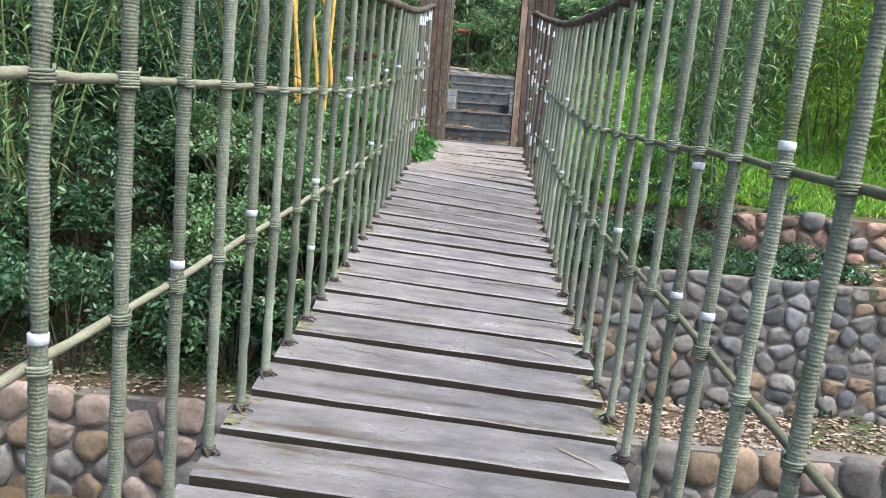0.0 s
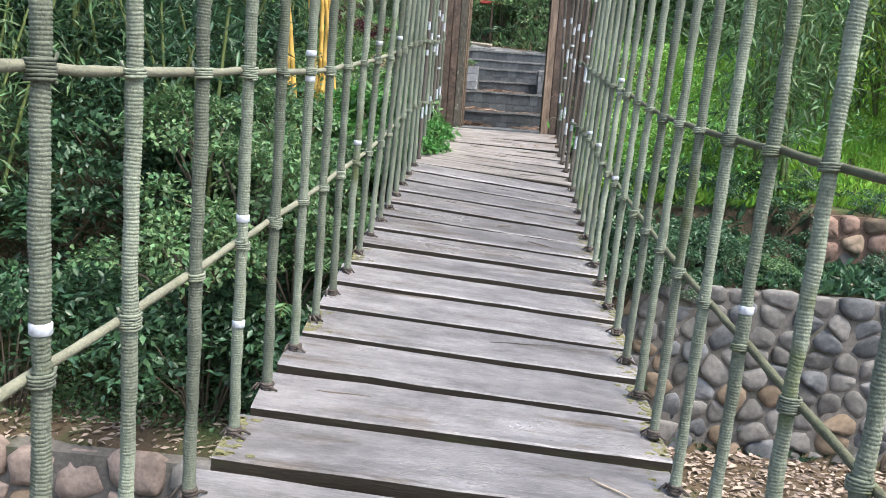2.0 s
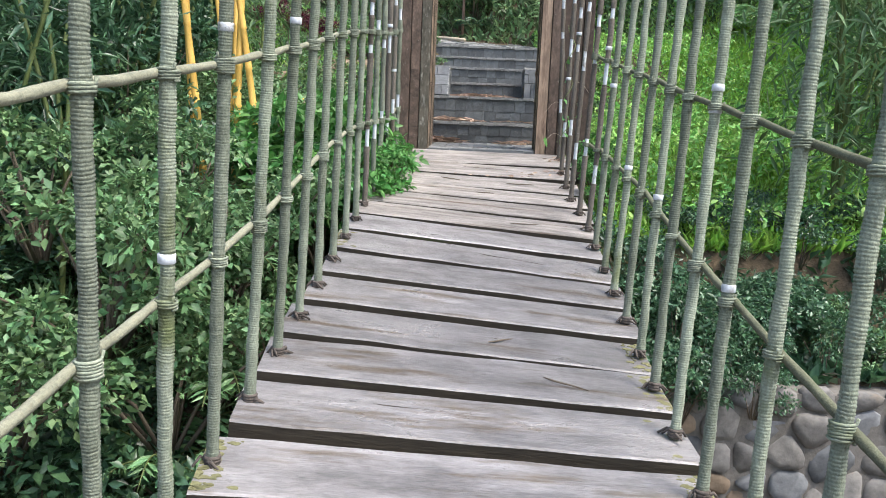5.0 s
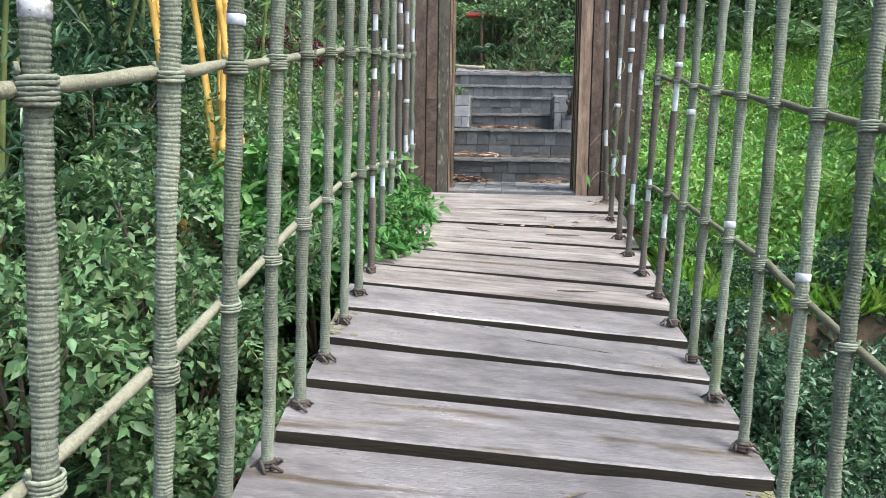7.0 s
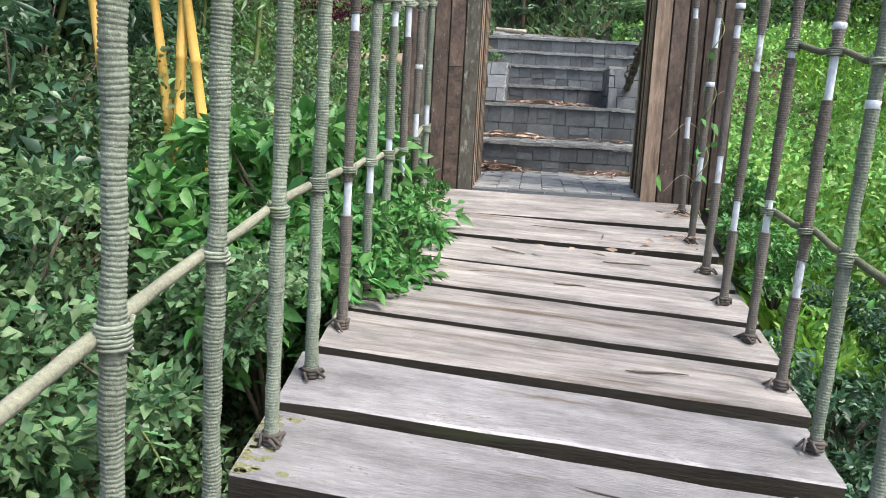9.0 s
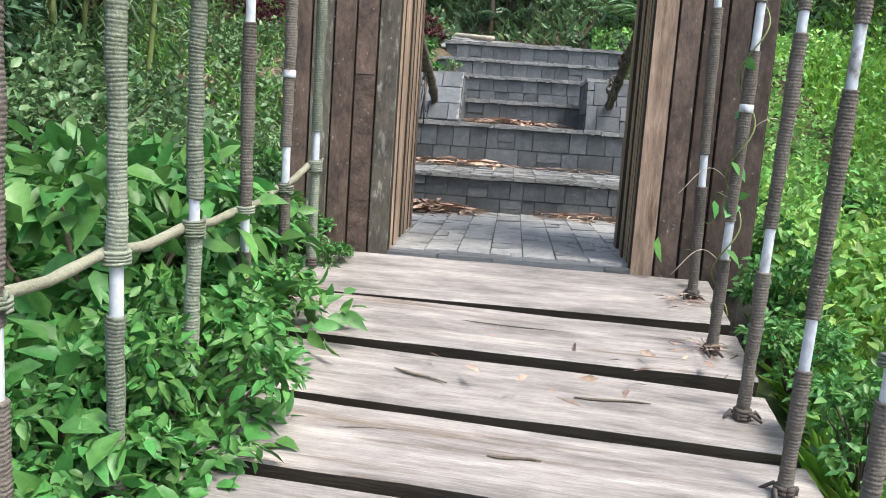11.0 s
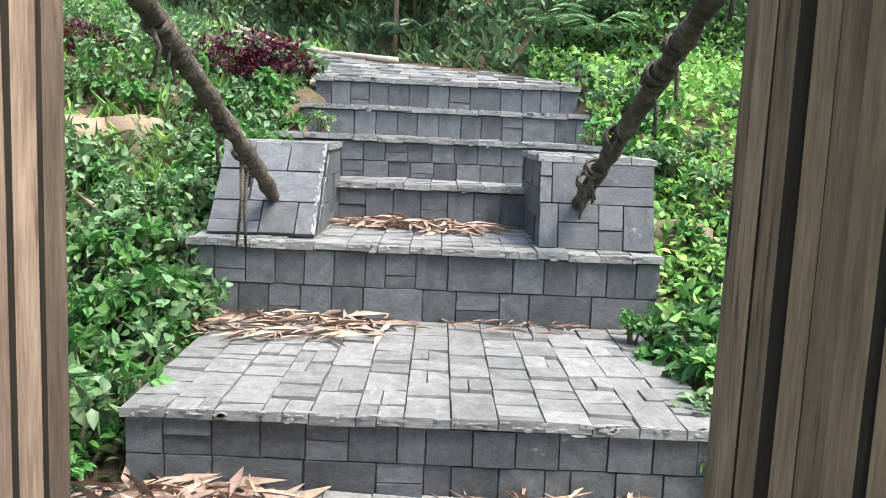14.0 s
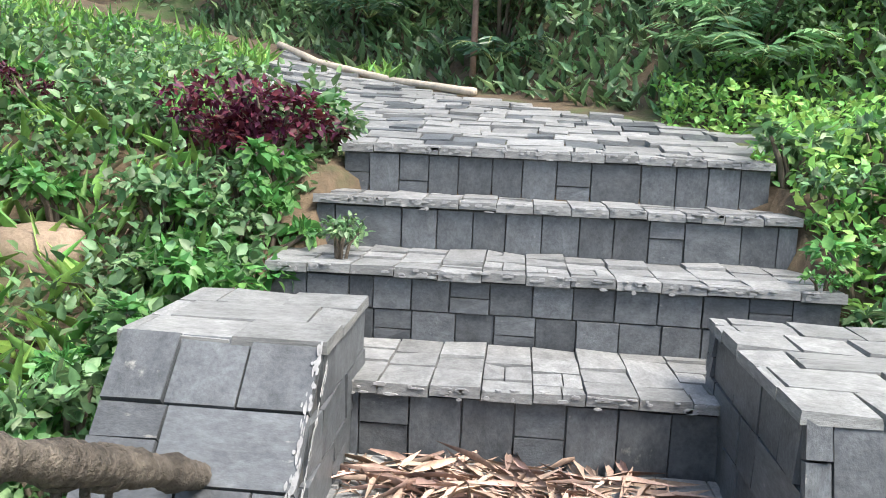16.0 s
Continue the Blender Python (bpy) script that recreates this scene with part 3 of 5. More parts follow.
BASE = [base_knot_mesh(k) for k in range(4)]
TAPE = Shape().tube([(0, 0, z) for z in (-0.012, -0.010, -0.002, 0.008, 0.010)], [0.0178, 0.0199, 0.0196, 0.0201, 0.0178], 12).mesh("tape", WHITE, True)
for side in (-1, 1):
    for i in range(-13, 23):
        y = knot_pos(i, side)
        a = on_suspender(y, side, 0)
        b = on_suspender(y, side, cable_z(y) - a.z) + Vector((0, rr.uniform(-0.012, 0.012), 0))
        d = b - a
        turn = d.to_track_quat("Z", "Y").to_matrix().to_4x4()
        at = Matrix.Translation(a) @ turn @ Matrix.Rotation(rr.uniform(0, 6.28), 4, "Z")
        worn = y > (7.0 if side > 0 else 6.9)
        em = thing("suspender_rope", "worn cord-wrapped suspender with white sheath showing" if worn else "olive cord-wound suspender rope with white tape", "rope", at, "suspender ropes of the bridge")
        grow = Matrix.Diagonal((1, 1, d.length, 1))
        for piece in (WORN[(i * 3 + side) % 4 if side < 0 else 2 + i % 2] if worn else WRAPS[(i + side) % 3]):
            part("rope_wrap", piece, em, m=grow)
        part("core", CORE if worn else CORE_DARK, em, "white plastic sheath" if worn else "", grow)
        part("base_knot", BASE[(i + side) % 4], em, "dark cord knot", Matrix.Rotation(rr.uniform(0, 6), 4, "Z") @ Matrix.Scale(0.85, 4))
        for upper in ((True, False) if side < 0 or i < 19 else ()):
            h = rail_z(y, side, upper) - a.z
            part("lashing", LASH[(i + upper) % 3], em, m=Matrix.Translation((0, 0, h)))
        for h in ([rail_z(y, side, rr.random() < 0.5) - a.z + rr.uniform(0.04, 0.12)] if rr.random() < 0.26 else []) + ([rr.uniform(0.3, 1.7)] if rr.random() < 0.25 else []):
            if h < d.length - 0.05:
                part("tape", TAPE, em, "white tape band", Matrix.Translation((0, 0, h)))

# cracks in the boards, twigs dropped on them
for x, i, L, bend in ((0.02, -1, 0.42, 0.05), (-0.3, 2, 0.3, 0.02), (0.25, 6, 0.35, -0.03), (-0.1, 10, 0.4, 0.02), (0.2, 15, 0.35, 0.03), (-0.15, 19, 0.4, -0.02), (0.1, 21, 0.45, 0.02)):
    yc = (knot_pos(i, -1) + knot_pos(i, 1)) / 2
    pts = [(x + L * (f - 0.5), yc + 0.05 - bend * 2 * f + 0.05 * (f - 0.5) + 0.004 * math.sin(f * 9 + i), deck_z(yc + 0.05 - bend * 2 * f, (x + L * (f - 0.5)) / HALF) + 0.0006) for f in np.linspace(0, 1, 12)]
    part("crack", Shape().tube(pts, [0.0005] + [0.0018] * 10 + [0.0005], 5).mesh("crack", KNOT, True), bridge, "dark split in the board")
for x, i, L, ang in ((-0.42, 4, 0.20, 0.1), (0.55, 0, 0.22, -0.7), (0.35, 11, 0.17, -0.4), (0.5, 3, 0.16, -0.6), (0.3, 17, 0.2, 0.2), (0.05, 19, 0.12, 0.1), (-0.2, 20, 0.15, -0.3), (0.3, 20, 0.2, 0.1), (0.12, 12, 0.12, 0.6)):
    yc = (knot_pos(i, -1) + knot_pos(i, 1)) / 2
    pts = []
    for f in np.linspace(-0.5, 0.5, 6):
        px, py = x + L * f * math.cos(ang), yc + L * f * math.sin(ang) + 0.003 * math.sin(f * 7)
        pts.append((px, py, deck_z(py, px / HALF) + 0.005))
    thing("twig", "thin dry twig lying on the bridge boards", "twig", group="twigs on the deck", data=Shape().tube(pts, [0.002, 0.004, 0.004, 0.0035, 0.003, 0.0015], 5).mesh("twig", PALE_WOOD if i in (0, 3) else BARK, True))

# ---- portal posts clad in boards ----
def board_mesh(seed, mat, shade_edges=False):
    """A unit board (x width, y thickness, z length) with eased long edges and a little warp."""
    s = Shape()
    r = random.Random(seed)
    n = 6
    ring = []
    for i in range(n):
        z = i / (n - 1)
        o = r.uniform(-0.06, 0.06)
        edge = 0.478 if shade_edges else 0.45
        ring += [(-0.5, 0.5, z), (-0.5, 0.0 + o, z), (-edge, -0.5 + o, z), (edge, -0.5 + o, z), (0.5, 0.0 + o, z), (0.5, 0.5, z)]
    faces = []
    for i in range(n - 1):
        for q in range(6):
            a, b = i * 6 + q, i * 6 + (q + 1) % 6
            faces.append((a, b, b + 6, a + 6))
    faces += [tuple(reversed(range(6))), tuple(range((n - 1) * 6, n * 6))]
    m = s.add(ring, faces).mesh("board", mat)
    # groove shade painted on board sides, and on inner boards' eased edges too
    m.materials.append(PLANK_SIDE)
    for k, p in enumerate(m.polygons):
        p.material_index = 1 if k < (n - 1) * 6 and k % 6 in ((0, 1, 3, 4) if shade_edges else (0, 4)) else 0
    return m


BOARDS = [board_mesh(k, BOARD) for k in range(5)]
PALE_BOARDS = [board_mesh(k + 9, PALE_BOARD, True) for k in range(4)]
MOSSY_BOARDS = [board_mesh(k + 15, MOSSY_BOARD) for k in range(2)]
OLIVE_BOARDS = [board_mesh(k + 9, OLIVE_BOARD, True) for k in range(4)]
POST_Y0, POST_Y1, POST_TOP, LAND = 9.03, 9.745, 3.8, 1.61
rb = random.Random(11)
for name, x0, x1 in (("left", -0.85, -0.443), ("right", 0.464, 0.89)):
    post = thing("portal_post", "tall square bridge post clad in weathered brown boards", "post", Matrix.Translation(((x0 + x1) / 2, (POST_Y0 + POST_Y1) / 2, LAND)) @ Matrix.Rotation(-0.03 if name == "right" else 0.0, 4, "Z"), "posts of the bridge portal")
    w, d = x1 - x0, POST_Y1 - POST_Y0
    part("core", Shape().box((-w / 2 + 0.022, -d / 2 + 0.022, -0.2), (w / 2 - 0.022, d / 2 - 0.022, POST_TOP - LAND - 0.05)).mesh("core", KNOT), post, "dark timber core")
    part("cap", Shape().box((-w / 2 - 0.02, -d / 2 - 0.02, POST_TOP - LAND - 0.05), (w / 2 + 0.02, d / 2 + 0.02, POST_TOP - LAND), 0.008).mesh("cap", BOARD), post)
    for face, length, turn in (("front", w, 0), ("back", w, 180), ("minus", d, -90), ("plus", d, 90)):
        n = round(length / 0.083)
        # the inner face gets paler boards, with the light on it painted in
        inner_pale = turn == (90 if name == "left" else -90)
        for k in range(n):
            across = (k + 0.5) / n * length - length / 2
            off = -((d if turn in (0, 180) else w) / 2) + 0.011
            bw = length / n - (0.011 if inner_pale else 0.0035)
            cut = rb.random() < 0.3 and turn == 0
            spans = [(-0.06, 0.62 + rb.uniform(-0.1, 0.1))] if cut else []
            spans.append((spans[0][1] + 0.003 if cut else -0.06 + rb.uniform(0, 0.02), POST_TOP - LAND - 0.051))
            for a, b in spans:
                m = Matrix.Rotation(radians(turn), 4, "Z") @ Matrix.Translation((across, off + rb.uniform(-0.007, 0.003) * (1.5 if inner_pale else 0.25), a)) @ Matrix.Diagonal((bw, 0.022, b - a, 1))
                part("board", rb.choice(MOSSY_BOARDS if name == "left" and turn == 0 and k in (1, n - 1) else OLIVE_BOARDS if inner_pale and name == "right" else PALE_BOARDS if inner_pale or (name == "right" and turn == 0 and k == 0) else BOARDS), post, m=m)
    lichen = Shape()
    for q in range(170 if name == "left" else 70):
        lx, lz, lr = rb.uniform(-w / 2 + 0.01, w / 2 - 0.01), rb.uniform(0.05, 1.9), rb.uniform(0.001, 0.0042)
        lichen.tube([(lx, -d / 2 + 0.004, lz), (lx, -d / 2 - 0.0024, lz), (lx, -d / 2 - 0.003, lz)], [lr, lr * rb.uniform(0.7, 1.0), lr * 0.5], 5)
    part("lichen", lichen.mesh("lichen", LICHEN), post, "pale dots of lichen on the boards")["kind"] = "stuff"


# ---- slate-tiled landing and steps ----
def tile_mesh(seed, mat, chip=0.022):
    """A unit tile lying flat, its top edge chipped unevenly."""
    r = random.Random(seed)
    s = Shape()
    corners = [(-0.5, -0.5), (0.5, -0.5), (0.5, 0.5), (-0.5, 0.5)]
    v = [(x, y, 0) for x, y in corners]
    v += [(x * r.uniform(0.98, 1), y * r.uniform(0.98, 1), 0.55 + r.uniform(-0.2, 0.2)) for x, y in corners]
    v += [(x * (1 - r.uniform(0.4, 1.6) * chip), y * (1 - r.uniform(0.4, 1.6) * chip), 1 + r.uniform(-0.18, 0.18)) for x, y in corners]
    f = [(3, 2, 1, 0), (8, 9, 10, 11)]
    for q in range(4):
        p = (q + 1) % 4
        f += [(q, p, p + 4, q + 4), (q + 4, p + 4, p + 8, q + 8)]
    return s.add(v, f).mesh("tile", mat)


TILE = [tile_mesh(k, SLATE) for k in range(8)]
TOP_TILE = [tile_mesh(k + 20, SLATE_TOP) for k in range(8)]
PAVING_TILE = [tile_mesh(k + 40, PAVING) for k in range(8)]
rt = random.Random(21)


def lay(parent, origin, u, v, n, wide, high, cell, thick, meshes, mixed=0.25, skip=()):
    """Tiles in rows over a rectangle: u, v unit directions, n the outward normal; a share is laid double or split."""
    origin, u, v, n = Vector(origin), Vector(u), Vector(v), Vector(n)
    rows = max(1, round(high / cell))
    rh = high / rows
    for j in range(rows):
        a = -rt.uniform(0, cell * 0.5) if mixed else 0.0
        while a < wide - 0.01:
            w = cell * rt.uniform(0.92, 1.08) * (rt.choice((1.5, 2, 0.6)) if rt.random() < mixed else 1)
            lo, hi = max(a, 0), min(a + w, wide)
            a += w
            if wide - a < cell * 0.35:
                hi, a = wide, wide
            if hi - lo < 0.02:
                continue
            split = rt.random() < mixed * 0.7
            for q in range(2 if split else 1):
                vh = rh * (rt.uniform(0.35, 0.6) if split and q == 0 else 1)
                if split and q == 1:
                    vlo, vhi = cut, rh
                else:
                    vlo, vhi = 0, vh
                    cut = vh
                c = origin + u * ((lo + hi) / 2) + v * (j * rh + (vlo + vhi) / 2) + n * rt.uniform(-0.003, 0.004)
                basis = Matrix((u, v, n)).transposed().to_4x4()
                m = Matrix.Translation(c) @ basis @ Matrix.Rotation(rt.uniform(-0.012, 0.012), 4, "Z") @ Matrix.Diagonal((hi - lo - 0.0025, vhi - vlo - 0.0025, thick * rt.uniform(0.92, 1.1), 1))
                part("tile", rt.choice(meshes), parent, m=parent.matrix_world.inverted() @ m)


# name, front y, top z, left x, right x, base z, depth
FLIGHT = [("s", 10.67, 1.815, -0.70, 0.84, 1.60, 1.09), ("s", 11.76, 2.10, -0.85, 0.92, 1.815, 0.76), ("s", 12.52, 2.285, -0.45, 0.52, 2.10, 0.43),
          ("s", 12.95, 2.49, -0.735, 0.88, 2.285, 0.43), ("s", 13.38, 2.65, -0.70, 0.88, 2.49, 0.32), ("s", 13.70, 2.817, -0.672, 0.87, 2.65, 0.40)]
landing = thing("landing", "grey slate-paved landing between the bridge posts", "paving", (0, 9.8, LAND), kind="structure")
part("bed", Shape().box((-0.95, -0.72, -0.3), (0.95, 0.88, -0.009)).box((-0.44, -0.83, -0.3), (0.45, -0.72, -0.02)).mesh("bed", MORTAR), landing)
lay(landing, (-0.44, 8.965, LAND - 0.028), (1, 0, 0), (0, 1, 0), (0, 0, 1), 0.89, 0.095, 0.2, 0.022, TILE, 0.2)
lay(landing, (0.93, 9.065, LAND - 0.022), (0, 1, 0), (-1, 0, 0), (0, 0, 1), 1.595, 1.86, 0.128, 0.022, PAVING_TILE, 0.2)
for _, y, z, x0, x1, zb, depth in FLIGHT:
    step = thing("stone_step", "step faced with dark grey slate tiles", "step", ((x0 + x1) / 2, y, zb), "steps up from the bridge")
    w = x1 - x0
    part("body", Shape().box((-w / 2 + 0.012, 0.012, -0.25), (w / 2 - 0.012, depth + 0.02, z - zb - 0.010)).mesh("body", MORTAR), step)
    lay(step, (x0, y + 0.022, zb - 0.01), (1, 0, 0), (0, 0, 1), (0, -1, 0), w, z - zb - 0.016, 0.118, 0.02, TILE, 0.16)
    # treads take the paler slate, risers the dark one: skylight put into colour
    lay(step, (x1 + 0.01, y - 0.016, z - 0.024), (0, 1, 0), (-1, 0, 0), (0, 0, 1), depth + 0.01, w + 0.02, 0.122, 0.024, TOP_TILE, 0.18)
    crust = Shape()
    for q in range(int(w * 60)):
        cx, L, H = rt.uniform(-w / 2 + 0.02, w / 2 - 0.02), rt.uniform(0.004, 0.02), rt.uniform(0.001, 0.0035)
        cz, drop = z - zb + 0.002, abs(rt.gauss(0, 0.012))
        if rt.random() < 0.45:
            pts = [(cx + L * math.cos(a) * rt.uniform(0.7, 1.1), -0.0165 + 0.5 * L * math.sin(a) * rt.uniform(0.7, 1.1) + drop, cz + 0.0022) for a in np.linspace(0, 5.5, 7)]
            low = [(px, py, pz - 0.004) for px, py, pz in pts]
        else:
            pts = [(cx + L * math.cos(a) * rt.uniform(0.7, 1.1), -0.0185, cz - drop + 2 * H * math.sin(a) * rt.uniform(0.7, 1.1)) for a in np.linspace(0, 5.5, 7)]
            low = [(px, py + 0.004, pz) for px, py, pz in pts]
        crust.add(pts + low, [tuple(range(7))] + [(k, k + 7, (k + 1) % 7 + 7, (k + 1) % 7) for k in range(7)])
    tagged(part("lime_crust", crust.mesh("lime_crust", LIME), step, "pale lime on the chipped slab edge"), "pale lime on the chipped slab edge", kind="stuff")
    for sx, nx_ in ((x0 + 0.02, -1), (x1 - 0.02, 1)):
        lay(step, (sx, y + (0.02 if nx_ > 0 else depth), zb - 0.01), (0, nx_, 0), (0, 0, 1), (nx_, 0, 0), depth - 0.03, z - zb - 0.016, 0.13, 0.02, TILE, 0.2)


def cheek(x0, x1, lean, inner):
    """An anchor block beside the steps with a sloping front, all faces tiled."""
    y0, y1, zb, zt = 11.87, 12.68, 2.10, 2.455
    t = thing("anchor_block", "sloping cable anchor block tiled in grey slate", "anchor block", ((x0 + x1) / 2, y0, zb), "cable anchor blocks")
    inv = t.matrix_world.inverted()
    g = 0.011
    v = [(x0 + g, y0 + g, zb - .1), (x1 - g, y0 + g, zb - .1), (x1 - g, y1, zb - .1), (x0 + g, y1, zb - .1), (x0 + g, y0 + lean + g, zt - g), (x1 - g, y0 + lean + g, zt - g), (x1 - g, y1, zt - g), (x0 + g, y1, zt - g)]
    part("body", Shape().add([inv @ Vector(p) for p in v], [(3, 2, 1, 0), (4, 5, 6, 7), (0, 1, 5, 4), (1, 2, 6, 5), (2, 3, 7, 6), (3, 0, 4, 7)]).mesh("body", MORTAR), t)
    up = Vector((0, lean, zt - zb)).normalized()
    front = Vector((0, -(zt - zb), lean)).normalized()
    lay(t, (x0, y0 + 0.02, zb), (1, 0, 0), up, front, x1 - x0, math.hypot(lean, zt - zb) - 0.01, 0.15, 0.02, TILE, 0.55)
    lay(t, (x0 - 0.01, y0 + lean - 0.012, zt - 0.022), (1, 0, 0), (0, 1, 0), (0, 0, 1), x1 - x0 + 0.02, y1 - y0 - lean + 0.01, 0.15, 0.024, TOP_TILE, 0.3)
    for x, s in ((x0 + 0.02, -1), (x1 - 0.02, 1)):
        # the sides: rows that start behind the sloping front
        for j in range(3):
            h0, h1 = (zt - zb - 0.02) * j / 3, (zt - zb - 0.02) * (j + 1) / 3
            ya = y0 + lean * (h1 / (zt - zb)) + 0.01
            start = (x, ya if s > 0 else y1, zb + h0)
            lay(t, start, (0, s, 0), (0, 0, 1), (s, 0, 0), y1 - ya, h1 - h0, 0.13, 0.02, TILE, 0.15)
    if inner > 0:
        crust = Shape()
        r = random.Random(8)
        for q in range(130):
            f, o = r.uniform(0.02, 0.97), abs(r.gauss(0, 0.009))
            c = Vector((x1, y0 + 0.02 + lean * f, zb + (zt - zb) * f))
            if q % 2:
                c, e1, e2, nn = c + front * 0.024 - Vector((o, 0, 0)), up, Vector((1, 0, 0)), front
            else:
                c, e1, e2, nn = c + Vector((0.0045, 0.02 + o, 0)), up, Vector((0, 1, 0)), Vector((1, 0, 0))
            L, W = r.uniform(0.004, 0.017), r.uniform(0.0012, 0.0042)
            pts = [c + e1 * L * math.cos(w) * r.uniform(0.7, 1.1) + e2 * W * math.sin(w) * r.uniform(0.6, 1.2) for w in np.linspace(0, 5.5, 8)]
            crust.add(pts + [p + nn * 0.0015 for p in pts], [tuple(range(8, 16)), tuple(reversed(range(8)))] + [(k, (k + 1) % 8, 8 + (k + 1) % 8, 8 + k) for k in range(8)])
        part("lime_crust", crust.mesh("lime_crust", LIME), t, "white lime crust on the edge", inv)["kind"] = "stuff"
    return t


cheek(-0.82, -0.40, 0.33, 1)
cheek(0.47, 0.92, 0.10, -1)


# ---- paved path on top, climbing to the left ----
def on_path(x, y):
    right = 0.82 + (y - 13.9) * 0.35 if y < 14.9 else 1.17 - (y - 14.9) * 1.05
    left = max(-0.66 - max(0, y - 13.9) * 0.62, -1.75 - 0.25 * max(0, y - 16.2))
    return left < x < right


path = thing("upper_path", "path of worn flat grey slate flags", "path", (0, 14, 2.78), kind="structure")
inv = path.matrix_world.inverted()
y = 14.1
while y < 17.9:
    dy = rt.uniform(0.12, 0.19)
    x = -4.2
    while x < 1.6:
        dx = rt.uniform(0.12, 0.3)
        cx, cy = x + dx / 2, y + dy / 2
        if on_path(cx, cy):
            z = max(ground(cx, cy), 2.79 + 0.072 * (cy - 14.1)) - 0.012
            m = Matrix.Translation((cx, cy, z)) @ Matrix.Rotation(rt.uniform(-0.08, 0.08), 4, "Z") @ Matrix.Rotation(math.atan((ground(cx, cy + .3) - ground(cx, cy - .1)) / .4) + rt.uniform(-0.02, 0.02), 4, "X") @ Matrix.Rotation(-math.atan((ground(cx + .3, cy) - ground(cx - .3, cy)) / .6) + rt.uniform(-.02, .02), 4, "Y") @ Matrix.Diagonal((dx - 0.005, dy - 0.005, 0.03, 1))
            part("flagstone", rt.choice(TOP_TILE + TOP_TILE + TILE), path, m=inv @ m)
        x += dx
    y += dy

# ---- field-stone retaining walls of the stream ----
def stone_mesh(seed, mat):
    r = random.Random(seed)
    b = bmesh.new()
    bmesh.ops.create_cube(b, size=1)
    bmesh.ops.subdivide_edges(b, edges=b.edges[:], cuts=1, use_grid_fill=True)
    e = r.uniform(3.2, 6.0)
    for v in b.verts:
        p = v.co * 2
        L = (abs(p.x) ** e + abs(p.y) ** e + abs(p.z) ** e) ** (1 / e)
        v.co = p / L * 0.5 * (1 + 0.3 * noise.noise(p * 1.1 + Vector((seed * 3.1, 0, 0))))
    m = bpy.data.meshes.new("stone")
    b.to_mesh(m)
    b.free()
    m.materials.append(mat)
    m.shade_smooth()
    return m


BOULDERS = [stone_mesh(k + 30, WARM_STONE) for k in range(3)]
rs = random.Random(5)


def cell_polygon(site, sites, box):
    """The part of a rectangle that lies nearer to one site than to its neighbours."""
    poly = [(box[0], box[2]), (box[1], box[2]), (box[1], box[3]), (box[0], box[3])]
    for other in sites:
        if other == site or abs(other[0] - site[0]) > 1.0 or abs(other[1] - site[1]) > 1.0:
            continue
        mx, mz, nx_, nz = (site[0] + other[0]) / 2, (site[1] + other[1]) / 2, other[0] - site[0], other[1] - site[1]
        out = []
        for (ax, az), (bx, bz) in zip(poly, poly[1:] + poly[:1]):
            da, db = (ax - mx) * nx_ + (az - mz) * nz, (bx - mx) * nx_ + (bz - mz) * nz
            if da <= 0:
                out.append((ax, az))
            if da * db < 0:
                f = da / (da - db)
                out.append((ax + f * (bx - ax), az + f * (bz - az)))
        poly = out
        if len(poly) < 3:
            return []
    return poly


def fitted_stone(poly, cx, cz, joint, bulge, mat, r):
    """A stone that fills its cell up to the joint, its corners worn round and its face bulging unevenly."""
    size = math.sqrt(abs(sum(a[0] * b[1] - b[0] * a[1] for a, b in zip(poly, poly[1:] + poly[:1]))) / 2)
    k = max(0.5, 1 - joint / size * 2)
    rim = []
    for (ax, az), (bx, bz) in zip(poly, poly[1:] + poly[:1]):
        if math.hypot(bx - ax, bz - az) < 0.03:
            continue
        for f in (0.2, 0.8):
            rim.append(((ax + f * (bx - ax) - cx) * k, (az + f * (bz - az) - cz) * k))
    n = len(rim)
    tilt_x, tilt_z = r.uniform(-0.16, 0.16), r.uniform(-0.16, 0.16)
    v, f = [], []
    for scale, out in ((1.0, 0.05), (0.985, -0.55), (0.9, -0.88), (0.5, -1.0)):
        v += [(x * scale, out * bulge * r.uniform(0.82, 1.18) + (x * tilt_x + z * tilt_z) * scale * (out < -0.5), z * scale) for x, z in rim]
    v.append((0, -bulge * 1.02, 0))
    for q in range(3):
        f += [(q * n + a, q * n + (a + 1) % n, (q + 1) * n + (a + 1) % n, (q + 1) * n + a) for a in range(n)]
    f += [(3 * n + a, 3 * n + (a + 1) % n, 4 * n) for a in range(n)]
    return Shape().add(v, f).mesh("stone", mat, True)


